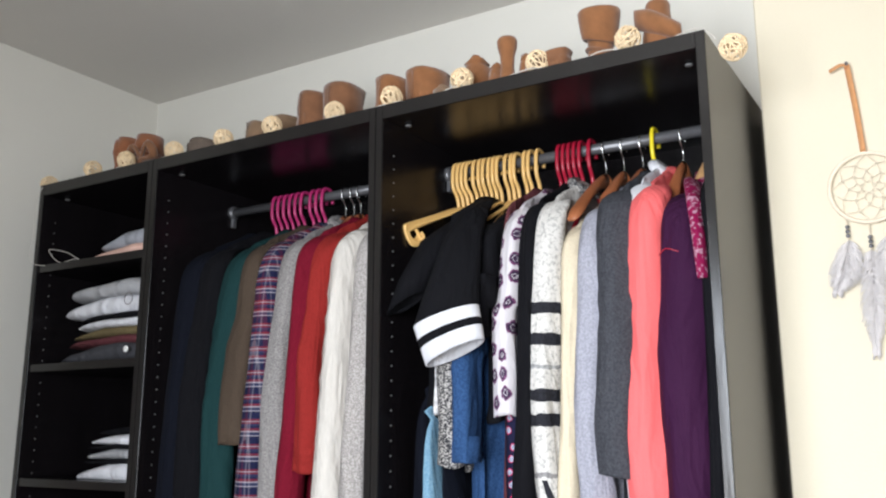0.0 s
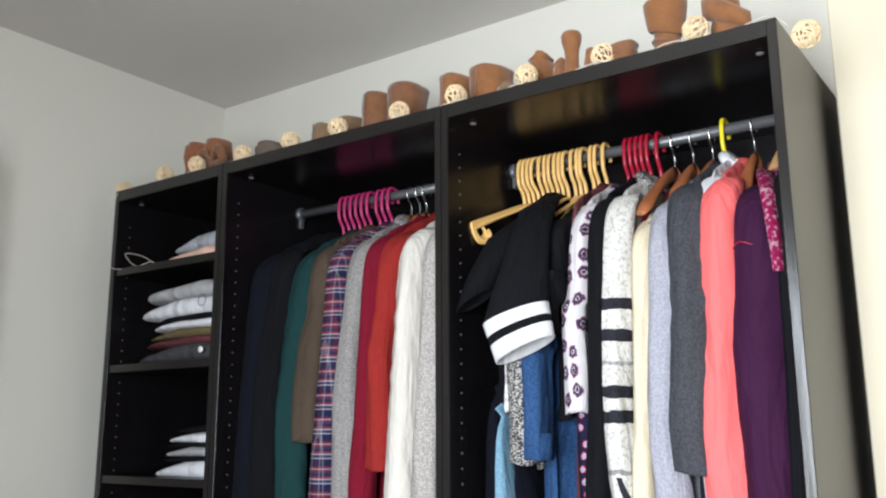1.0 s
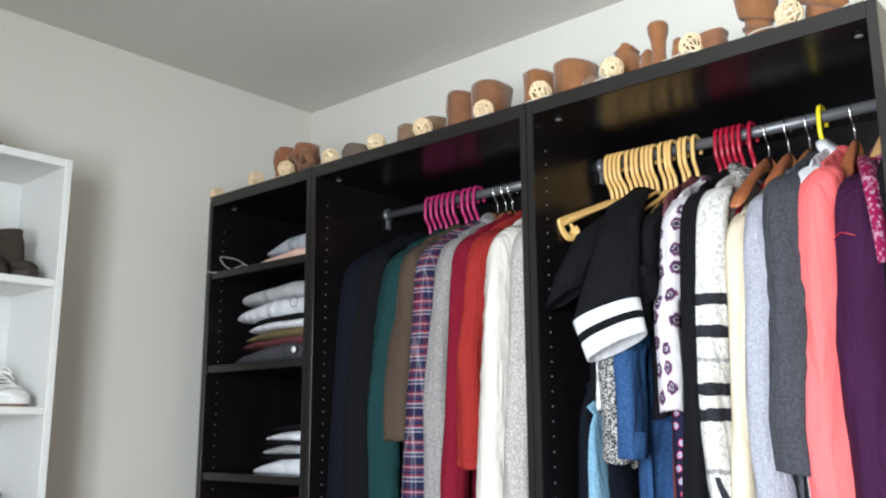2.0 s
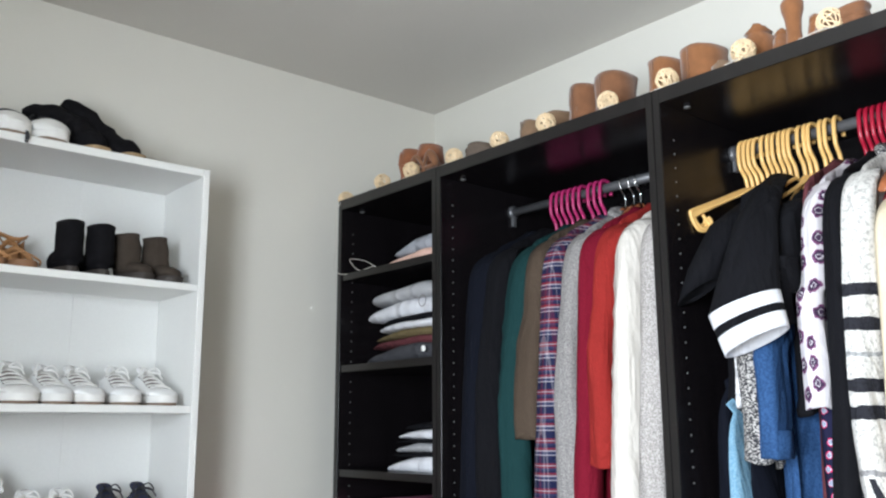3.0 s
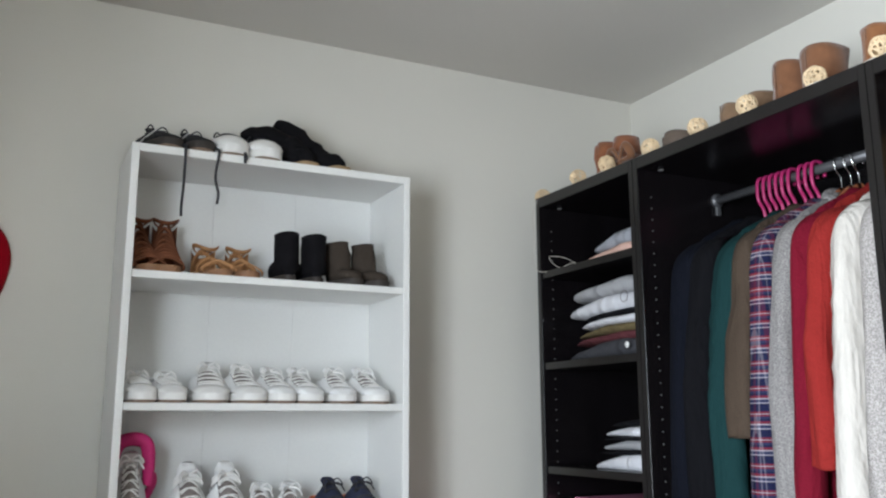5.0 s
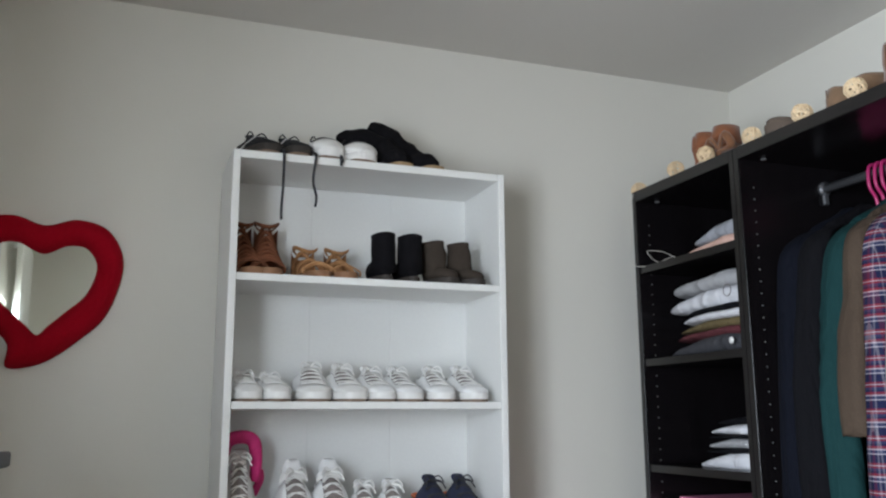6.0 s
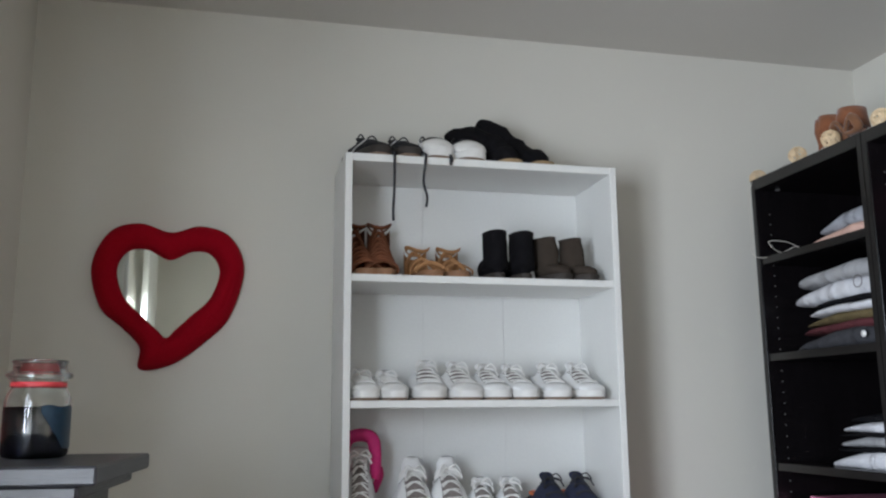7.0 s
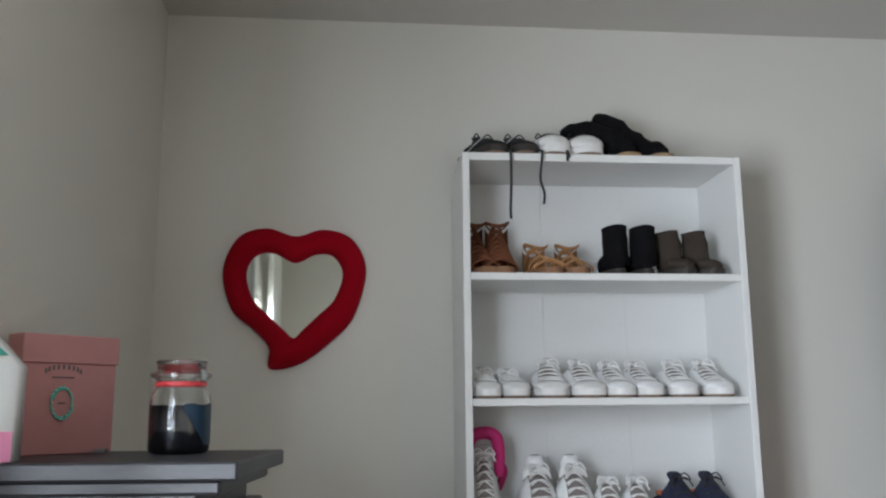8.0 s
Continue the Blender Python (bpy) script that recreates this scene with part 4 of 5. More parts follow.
C = {
    "ltgrey": mat("pale_grey_jersey", (0.33, 0.33, 0.34), 0.9, 260, 0.3, 0.1),
    "greyblue": mat("grey_blue_jersey", (0.3, 0.31, 0.34), 0.9, 260, 0.3, 0.1),
    "blush": mat("blush_pink_jersey", (0.62, 0.4, 0.33), 0.9, 260, 0.3, 0.08),
    "white": mat("white_cotton", (0.6, 0.6, 0.63), 0.9, 260, 0.3, 0.06),
    "dkgrey": mat("dark_grey_knit", (0.05, 0.05, 0.056), 0.9, 200, 0.4, 0.2),
    "maroon": mat("maroon_knit", (0.1, 0.03, 0.035), 0.9, 200, 0.4, 0.2),
    "olive": mat("olive_jersey", (0.13, 0.1, 0.05), 0.9, 200, 0.4, 0.2),
    "black": mat("black_cotton", (0.0045, 0.0045, 0.006), 0.9, 260, 0.3, 0.25),
    "navy": mat("navy_cotton", (0.0035, 0.0045, 0.009), 0.9, 260, 0.3, 0.2),
    "teal": mat("teal_cotton", (0.008, 0.033, 0.034), 0.85, 260, 0.3, 0.14),
    "brown": mat("olive_brown_cotton", (0.066, 0.047, 0.034), 0.9, 260, 0.3, 0.14),
    "dkred": mat("dark_red_knit", (0.15, 0.006, 0.018), 0.9, 160, 0.4, 0.14),
    "red": mat("brick_red_knit", (0.24, 0.02, 0.017), 0.9, 160, 0.4, 0.12),
    "coral": mat("coral_jersey", (0.74, 0.13, 0.13), 0.8, 260, 0.2, 0.06),
    "plum": mat("plum_jersey", (0.03, 0.006, 0.028), 0.8, 260, 0.2, 0.12),
    "cream": mat("cream_knit", (0.58, 0.5, 0.37), 0.9, 160, 0.4, 0.08),
    "ltheather": marl("heather_grey_jersey", (0.24, 0.24, 0.28), (0.32, 0.32, 0.37), 220),
    "charcoal": marl("charcoal_heather_jersey", (0.034, 0.035, 0.042), (0.055, 0.057, 0.066), 220),
    "greymarl": marl("grey_marled_knit", (0.15, 0.14, 0.14), (0.3, 0.285, 0.275), 260, (1, 1, 2)),
    "whiteknit": mat("white_cable_knit", (0.57, 0.535, 0.49), 0.9, 120, 0.6, 0.08, stretch=(1, 1, 0.35)),
    "boucle": marl("grey_white_boucle", (0.24, 0.22, 0.21), (0.44, 0.41, 0.39), 270),
    "saltpepper": marl("black_and_white_fleck_knit", (0.03, 0.03, 0.035), (0.42, 0.4, 0.38), 190, (1, 1, 1.6), 0.52, 0.05),
    "lace": marl("white_grey_lace", (0.4, 0.39, 0.4), (0.72, 0.7, 0.7), 90),
    "denim": marl("blue_chambray", (0.018, 0.05, 0.13), (0.03, 0.075, 0.18), 220),
    "ltdenim": marl("light_blue_denim", (0.13, 0.26, 0.37), (0.2, 0.34, 0.44), 220),
    "print": spots("white_purple_medallion_print", (0.56, 0.53, 0.55), (0.045, 0.025, 0.055), (0.15, 0.05, 0.12), 21, (1, 1.5, 1)),
    "floral": spots("dark_floral_print", (0.012, 0.012, 0.035), (0.35, 0.4, 0.5), (0.5, 0.03, 0.1), 40, (1, 1, 1)),
    "magenta": marl("magenta_white_print", (0.2, 0.006, 0.05), (0.36, 0.2, 0.26), 110, (1, 1, 1), 0.55, 0.04),
    "plaid": plaid("red_navy_white_plaid"),
    "aztec": banded("white_knit_with_black_bands", (0.56, 0.54, 0.51), [(1.19, 1.2, (0.25, 0.24, 0.24)),
                    (1.285, 1.31, (0.02, 0.02, 0.025)), (1.335, 1.355, (0.02, 0.02, 0.025)), (1.395, 1.402, (0.3, 0.3, 0.3)), (1.445, 1.465, (0.02, 0.02, 0.025)), (1.505, 1.53, (0.02, 0.02, 0.025))]),
}


an, al = C["aztec"].node_tree.nodes, C["aztec"].node_tree.links
ap = an["Principled BSDF"]
at = an.new("ShaderNodeTexCoord")
asp = an.new("ShaderNodeSeparateXYZ")
al.new(at.outputs["Object"], asp.inputs[0])


def calc(op, a, b):
    """One arithmetic node on the cardigan's pattern."""
    k = an.new("ShaderNodeMath")
    k.operation = op
    for i, v in enumerate((a, b)):
        if isinstance(v, float):
            k.inputs[i].default_value = v
        else:
            al.new(v, k.inputs[i])
    return k.outputs[0]


slant = calc("FRACT", calc("MULTIPLY", calc("SUBTRACT", calc("MULTIPLY", asp.outputs[1], 3.0), asp.outputs[2]), 9.0), 0.0)
inked = calc("MULTIPLY", calc("LESS_THAN", slant, 0.3), calc("LESS_THAN", asp.outputs[2], 1.19))
old = ap.inputs["Base Color"].links[0].from_socket
al.new(mix(an, al, old, (0.02, 0.02, 0.025), inked), ap.inputs["Base Color"])


def wrinkle(m, scale=10.0, strength=0.5):
    """Adds soft hanging creases over the weave."""
    n, l = m.node_tree.nodes, m.node_tree.links
    p = n["Principled BSDF"]
    tc = n.new("ShaderNodeTexCoord")
    mp = n.new("ShaderNodeMapping")
    mp.inputs["Scale"].default_value = (1, 1.6, 0.34)
    nz = n.new("ShaderNodeTexNoise")
    nz.inputs["Scale"].default_value, nz.inputs["Detail"].default_value, nz.inputs["Distortion"].default_value = scale, 3, 0.8
    b = n.new("ShaderNodeBump")
    b.inputs["Strength"].default_value, b.inputs["Distance"].default_value = strength, 0.05
    l.new(tc.outputs["Object"], mp.inputs[0])
    l.new(mp.outputs[0], nz.inputs[0])
    l.new(nz.outputs[0], b.inputs["Height"])
    old = p.inputs["Normal"].links
    if old:
        l.new(old[0].from_socket, b.inputs["Normal"])
    l.new(b.outputs[0], p.inputs["Normal"])


for m in C.values():
    wrinkle(m)
    m.node_tree.nodes["Principled BSDF"].inputs["Specular IOR Level"].default_value = 0.12
fo = folded
fo(-0.68, -0.36, -0.34, 0.0, 1.762, 0.035, C["blush"], "blush pink folded top on the black shelf", 1)
fo(-0.68, -0.4, -0.33, 0.0, 1.795, 0.05, C["greyblue"], "grey folded sweater on a pink top", 2)
z = 1.47
for k, (m, h, y1, lab) in enumerate((("dkgrey", 0.05, -0.26, "dark grey folded knit at the stack's foot"), ("maroon", 0.026, -0.3, "maroon folded knit in the stack"), ("olive", 0.026, -0.31, "olive brown folded top in the stack"),
                                    ("white", 0.024, -0.34, "white folded shirt in the stack"), ("black", 0.018, -0.36, "black folded shirt in the stack"), ("white", 0.052, -0.26, "white folded tee with round dark print"), ("ltgrey", 0.045, -0.3, "pale grey folded top on the stack"))):
    pile = fo(-0.68, y1, -0.35 + 0.008 * (k % 3), 0.0, z, h, C[m], lab, 10 + k)
    if k == 0:
        part("button", lathe([(0.002, 0.0), (0.009, 0.001), (0.009, 0.004), (0.002, 0.005)], (0, 0, 0), 14), M_RUBBER, pile, "white round button").matrix_basis = pose(-0.36, -0.625, 1.497, 0, -90, 0)
    if k == 5:
        part("print", tube([Vector((-0.362 + 0.003 * math.cos(q), -0.62 + 0.02 * math.cos(q), z + 0.03 + 0.016 * math.sin(q))) for q in (2 * math.pi * n / 20 for n in range(20))], 0.0012, 5, closed=True), M_DARKINK, pile, "dark ring print")
    z += h * 0.93
z = 1.152
for k, (m, h, y1, lab) in enumerate((("white", 0.045, -0.37, "white folded shirt at the stack's foot"), ("black", 0.014, -0.41, "black folded shirt in the stack"), ("ltgrey", 0.03, -0.4, "grey folded shirt in the stack"), ("black", 0.012, -0.43, "black folded shirt in the stack"),
                                    ("white", 0.028, -0.42, "white folded shirt near the stack's top"), ("black", 0.02, -0.45, "black folded shirt on the stack"))):
    fo(-0.68, y1, -0.34 + 0.008 * (k % 3), 0.0, z, h, C[m], lab, 30 + k)
    z += h * 0.93
pb = thing("storage_box", (-0.15, -0.48, 0.85), "pink lidded cardboard storage box on the black shelf", "box")
part("body", box(-0.3, 0.02, -0.66, -0.28, 0.85, 1.03), M_CARDP, pb)
part("lid", box(-0.308, 0.028, -0.668, -0.272, 1.03, 1.06), M_CARDP, pb)


# ---- hangers ----
def plastic_hanger(y, m, label, group, yaw=0.0, fall=1.15, reach=0.64):
    """A moulded hanger: hook over the rail, neck, two arms and a bar."""
    t = thing("clothes_hanger", (RX, y, RZ), label, "hanger", group)
    top = RZ + 0.0125 + 0.006
    hook = [(RX + 0.022, y, RZ - 0.016), (RX + 0.023, y, RZ + 0.004), (RX + 0.016, y, top - 0.001), (RX, y, top + 0.003), (RX - 0.017, y, top - 0.002), (RX - 0.024, y, RZ - 0.003), (RX - 0.023, y, RZ - 0.04), (RX - 0.006, y, RZ - 0.066), (RX, y, RZ - 0.095)]
    part("hook", tube(spline(hook, 5), 0.0048, 8), m, t)
    z = RZ - 0.095
    for s in (-1, 1):
        xa, zb = s * reach, z - 0.1 * fall
        part("arm", tube(spline([(RX, y, z), (RX + xa * 0.02, y, z - 0.004 * fall), (RX + xa * 0.1, y, z - 0.048 * fall), (RX + xa * 0.188, y, z - 0.096 * fall), (RX + xa * 0.197, y, zb - 0.006), (RX + xa * 0.194, y, zb - 0.016)], 5), 0.0046, 8, 0.8), m, t)
        part("bar_hook", tube(spline([(RX + xa * 0.194, y, zb - 0.016), (RX + xa * 0.18, y, zb - 0.03), (RX + xa * 0.16, y, zb - 0.028), (RX + xa * 0.152, y, zb - 0.014), (RX + xa * 0.16, y, zb - 0.004)], 4), 0.0042, 6), m, t)
    if yaw:
        t.matrix_basis = Matrix.Translation((RX, y, RZ)) @ pose(0, 0, 0, 0, 0, yaw)
    return t


def wood_hanger(y, m, label, group, drop=0.095, reach=0.11):
    """A shaped wooden hanger with a steel hook."""
    t = thing("clothes_hanger", (RX, y, RZ), label, "hanger", group)
    top = RZ + 0.0125 + 0.003
    part("hook", tube(spline([(RX + 0.022, y, RZ - 0.012), (RX + 0.02, y, RZ + 0.008), (RX, y, top), (RX - 0.02, y, RZ + 0.006), (RX - 0.016, y, RZ - 0.02), (RX, y, RZ - 0.04), (RX, y, RZ - 0.075)], 6), 0.0018, 6), M_STEEL, t, "bent steel hook")
    for s in (-1, 1):
        loops = []
        for k in range(9):
            u = k / 8
            x = RX + s * (0.005 + reach * u)
            z = RZ - 0.08 - drop * u ** 1.25
            hh, b = 0.017 * (1 - 0.35 * u), 0.008 + 0.011 * u ** 1.5
            if k == 8:
                hh, b = hh * 0.5, b * 0.6
            loops.append([Vector((x, y + b * math.cos(a), z + hh * math.sin(a))) for a in (2 * math.pi * q / 12 for q in range(12))])
        part("arm", rings(loops), m, t)
    return t


GH = "hangers on the rail"
for k in range(9):
    plastic_hanger(-0.905 - 0.021 * k - (0.012 if k > 5 else 0), M_HP, "magenta plastic hanger on the grey rail", GH)
for y in (-1.15, -1.178, -1.2, -1.3):
    wood_hanger(y, M_WOOD, "varnished wooden hanger with steel hook", GH)
for k in range(16):
    y = -1.507 - 0.0136 * k - (0.006 if k > 9 else 0) - (0.008 if k > 12 else 0) - (0.006 if k > 14 else 0)
    plastic_hanger(y, M_HY, "cream-yellow plastic hanger on the grey rail", GH, yaw=-9 - 4 * k if k in (0, 1, 2, 3) else (-8 if k in (9, 12) else (2 if k % 2 else -2)), fall={0: 0.74, 1: 0.8, 2: 0.86, 3: 0.8, 9: 0.95, 12: 0.95}.get(k, 1.15), reach=1.0 if k in (0, 1, 2, 3) else (0.9 if k in (9, 12) else 0.6))
for k in range(6):
    plastic_hanger(-1.786 - 0.0135 * k - (0.01 if k == 5 else 0), M_HR, "red plastic hanger on the grey rail", GH)
for y in (-1.895, -1.938, -1.982):
    wood_hanger(y, M_WOOD, "varnished wooden hanger with steel hook", GH, *((0.13, 0.2) if y > -1.9 else (0.085, 0.125)))
plastic_hanger(-2.012, M_HYY, "bright yellow plastic hanger on the grey rail", GH)
wood_hanger(-2.072, M_WOOD, "varnished wooden hanger with steel hook", GH)
wood_hanger(-2.125, M_WOODL, "pale wooden hanger with steel hook", GH)


# ---- hanging clothes ----
def hanging(name, y, m, label, th=0.08, hw=0.2, drop=0.0, bottom=0.9, sleeve=None, sleeve_mat=None, sleeve_r=0.046, cuff=None, collar=None, cat="clothes", lean=0.0, xo=0.0, fold=1.0, yoke=None):
    """A garment on a hanger across the rail: body, front and back sleeve."""
    t = thing(name, (RX, y, bottom), label, cat, "clothes on the rails")
    seed = y * 17.3
    zn = RZ - 0.098 - drop
    n = 40
    loops = []
    rows = [(zn + 0.018, 0.036, 0.42), (zn + 0.006, 0.052, 0.46), (zn - 0.01, 0.082, 0.38), (zn - 0.025, 0.116, 0.36), (zn - 0.042, hw * 0.74, 0.37), (zn - 0.064, hw * 0.86, 0.42), (zn - 0.095, hw * 0.92, 0.5), (zn - 0.15, hw * 0.94, 0.64)]
    zz = zn - 0.215
    while zz > bottom + 0.03:
        rows.append((zz, hw * (0.94 - 0.04 * math.sin((zn - zz) * 5)), 0.95))
        zz -= 0.06
    rows += [(bottom + 0.012, hw * 0.95, 1.0), (bottom, hw * 0.94, 0.96)]
    for z, a, bk in rows:
        row = []
        depth = min(1.0, max(0.0, (zn - z) / 0.35))
        for k, c in enumerate(oval(0, 0, 0, a, th / 2 * bk, n, 2.6)):
            ang = 2 * math.pi * k / n
            f = fold * depth * (0.008 * math.sin(ang * 5 + seed + 1.2 * math.sin(z * 2 + seed)) + 0.014 * noise.noise(Vector((c.x * 16, seed, z * 1.4))))
            f += fold * 0.003 * noise.noise(Vector((c.x * 30, seed + 4, z * 7)))
            hem = 0.006 * math.sin(ang * 3 + seed) if z <= bottom + 0.02 else 0.0
            row.append(Vector((RX + xo + c.x, y + c.y + f + lean * (zn - z), z + hem)))
        loops.append(row)
    part("body", rings(loops), m, t)
    if collar:
        part("collar", tube([Vector((RX + xo + 0.05 * math.cos(a), y + th * 0.3 * math.sin(a), zn + 0.012 + 0.014 * math.sin(a) - 0.012 * math.cos(a) ** 2)) for a in (2 * math.pi * q / 20 for q in range(20))], 0.011, 8, 1.4, closed=True), collar, t)
    if sleeve:
        for s in (-1, 1):
            xs = RX + xo
            sway = 0.007 * math.sin(seed * 3.7)
            span = zn - sleeve
            path = spline([(xs + s * hw * 0.5, y, zn - 0.042), (xs + s * hw * 0.78, y, zn - 0.066), (xs + s * hw * 0.98, y + lean * 0.1, zn - 0.125), (xs + s * hw * 1.08, y + lean * 0.25 + sway * 0.5, zn - 0.26),
                           (xs + s * hw * 1.2, y + lean * span * 0.5 + sway, zn - span * 0.6), (xs + s * hw * 1.24, y + lean * span * 0.8 - sway * 0.6, zn - span * 0.85), (xs + s * hw * 1.23, y + lean * span * 0.9, sleeve)], 9)
            loops = []
            crease = 3.0 + 2.0 * math.sin(seed * 1.7)
            for i, p in enumerate(path):
                u = i / (len(path) - 1)
                r = sleeve_r * (0.22 + 0.76 * math.sin(min(u * 2.1, 1) * math.pi / 2) - 0.14 * max(0.0, u - 0.35))
                elbow = math.exp(-((u - 0.56) / 0.13) ** 2)
                row = []
                for q in range(32):
                    a = 2 * math.pi * q / 32
                    ca, sa = math.cos(a), math.sin(a)
                    f = 1 + fold * (0.15 * noise.noise(Vector((ca * 1.4 + seed, sa * 1.4 + s * 3.0, p.z * 2.4))) + 0.07 * math.sin(3 * a + p.z * crease + seed)
                                    + 0.05 * noise.noise(Vector((ca * 2.2, sa * 2.2 + seed, p.z * 15))) + 0.05 * elbow * math.sin(p.z * 95 + 2.6 * ca + seed) * max(0.0, math.cos(a - seed)))
                    row.append(p + Vector((ca * r * f * 0.85, sa * min(r, th * 0.55) * f, 0.004 * math.sin(2 * a + seed) * (u > 0.98))))
                loops.append(row)
            sl = part("sleeve", rings(loops), sleeve_mat or m, t)
            if cuff:
                p = path[-1]
                part("cuff", tube([p + Vector((0, 0, 0.05)), p + Vector((0, 0, 0.025)), p + Vector((0, 0, -0.002))], sleeve_r * 0.8, 16, 0.8), cuff, sl)
    if yoke:
        part("yoke", rings([[Vector((RX + xo + (c.x - RX - xo) * 1.02, y + (c.y - y) * 1.12 - 0.002, c.z + 0.003)) for c in lp] for lp in loops_of_yoke(y, zn, hw, th, xo)]), yoke, t)
    return t


def loops_of_yoke(y, zn, hw, th, xo):
    return [oval(RX + xo, y, z, a, th / 2 * b, 30, 2.6) for z, a, b in ((zn + 0.018, 0.046, 0.58), (zn - 0.02, 0.095, 0.52), (zn - 0.06, hw * 0.72, 0.46), (zn - 0.1, hw * 0.95, 0.5), (zn - 0.13, hw, 0.58))]


hg = hanging
hg("dress", -0.825, C["navy"], "dark navy dress hanging in the wardrobe", 0.1, bottom=0.75, sleeve=0.98, sleeve_r=0.055)
hg("coat", -0.875, C["black"], "black cotton jacket hanging in the wardrobe", 0.07, bottom=0.85, sleeve=1.1)
hg("cardigan", -0.965, C["teal"], "dark teal cotton cardigan on a hanger", 0.1, bottom=0.9, sleeve=1.0, drop=0.005)
hg("shirt", -1.022, C["brown"], "olive brown shirt with rolled sleeve", 0.065, bottom=1.0, sleeve=1.25, cuff=C["brown"])
hg("plaid_shirt", -1.085, C["plaid"], "red, navy and white plaid flannel shirt", 0.07, bottom=0.95, sleeve=1.0, sleeve_r=0.052)
hg("cardigan", -1.15, C["greymarl"], "grey marled knit cardigan on a hanger", 0.055, bottom=0.9, sleeve=1.05, collar=C["greymarl"])
hg("sweater", -1.2, C["dkred"], "dark red knit sweater on a hanger", 0.06, bottom=0.95, sleeve=1.02)
hg("sweater", -1.25, C["red"], "brick red knit sweater on a hanger", 0.055, bottom=1.17, sleeve=1.19)
hg("sweater", -1.318, C["whiteknit"], "white cable knit sweater on a hanger", 0.075, bottom=0.9, sleeve=0.98, sleeve_r=0.055)
hg("cardigan", -1.388, C["boucle"], "grey-white boucle cardigan on a hanger", 0.065, bottom=0.9, sleeve=1.02)

hg("tee", -1.548, C["black"], "black tee on a cream hanger", 0.045, bottom=1.32, drop=0.045)
hg("lace_top", -1.588, C["lace"], "white and grey lace top", 0.05, bottom=1.31, drop=0.1, hw=0.2, xo=-0.05)
hg("jeans", -1.545, C["ltdenim"], "light blue denim hanging low", 0.035, bottom=0.85, drop=0.47, hw=0.12, xo=-0.1)
hg("trousers", -1.515, C["navy"], "dark navy trousers hanging in the wardrobe", 0.07, bottom=0.85, drop=0.42, hw=0.15, xo=-0.05)
hg("knit_top", -1.632, C["saltpepper"], "black and white flecked knit top", 0.05, bottom=1.2, drop=0.06, hw=0.2, sleeve=1.21)
hg("shirt", -1.662, C["denim"], "blue chambray shirt with gathered sleeve", 0.055, fold=1.7, bottom=1.0, drop=0.1, sleeve=1.22, sleeve_r=0.052, cuff=C["denim"])
hg("trousers", -1.59, C["navy"], "dark navy trousers hanging behind light jeans", 0.045, bottom=0.85, drop=0.5, hw=0.16, xo=-0.06)
hg("top", -1.64, C["white"], "white cotton top hanging low", 0.035, bottom=0.9, drop=0.45, hw=0.16)
hg("tee", -1.695, C["black"], "black top on a cream hanger", 0.06, bottom=1.3, sleeve=1.47, sleeve_r=0.056, drop=0.03)
hg("dress", -1.73, C["maroon"], "deep plum dress on a hanger", 0.04, bottom=0.9, sleeve=None)
hg("blouse", -1.76, C["print"], "white blouse printed with purple medallions", 0.042, bottom=1.3, sleeve=1.31, sleeve_r=0.038, drop=0.005)
hg("dress", -1.752, C["floral"], "dark floral print dress", 0.06, bottom=0.9, drop=0.3, hw=0.23, sleeve=None)
hg("sweater", -1.804, C["black"], "black knit sweater on a red hanger", 0.05, bottom=0.9, sleeve=1.0)
hg("cardigan", -1.842, C["aztec"], "white knit cardigan with black bands", 0.056, bottom=0.9, sleeve=1.0, sleeve_r=0.046, lean=-0.015, collar=C["saltpepper"])
hg("sweater", -1.892, C["cream"], "cream knit sweater on a hanger", 0.042, drop=0.06, sleeve_r=0.036, bottom=0.9, sleeve=1.02)
hg("sweater", -1.945, C["ltheather"], "heather grey hooded sweater", 0.06, sleeve_r=0.05, bottom=0.9, sleeve=1.0, collar=C["ltheather"], drop=0.03)
hg("sweater", -1.992, C["charcoal"], "charcoal heather long-sleeved sweater", 0.08, bottom=1.0, sleeve=1.2, sleeve_r=0.06)
hg("hoodie", -2.03, C["white"], "white zip hoodie on a yellow hanger", 0.05, bottom=1.0, sleeve=1.02, collar=C["white"], sleeve_r=0.032, drop=-0.01)
hg("top", -2.05, C["coral"], "bright coral long-sleeved sports top", 0.075, bottom=0.9, sleeve=1.0, sleeve_r=0.06)
hg("sports_jacket", -2.126, C["plum"], "plum sports jacket with magenta patterned shoulder", 0.09, drop=0.025, bottom=1.0, sleeve=1.12, sleeve_r=0.06, cuff=C["plum"], yoke=C["magenta"])
pj = [o for o in scene.objects if o.name.startswith("sports_jacket")][0]
part("piping", tube(spline([(-0.335, -2.082, 1.602), (-0.352, -2.1, 1.61), (-0.352, -2.12, 1.604), (-0.338, -2.145, 1.592)], 6), 0.0012, 6), M_HR, pj, "fine red piping")
part("shoulder_panel", tube(spline([(-0.14, -2.105, 1.778), (-0.21, -2.12, 1.762), (-0.3, -2.145, 1.712), (-0.34, -2.16, 1.63), (-0.346, -2.165, 1.55)], 6), lambda v: 0.025 - 0.012 * v, 10, 0.6), C["magenta"], pj, "magenta and white patterned panel")
hg("top", -2.17, C["black"], "black top at the end of the rail", 0.03, bottom=0.9, sleeve=1.0)

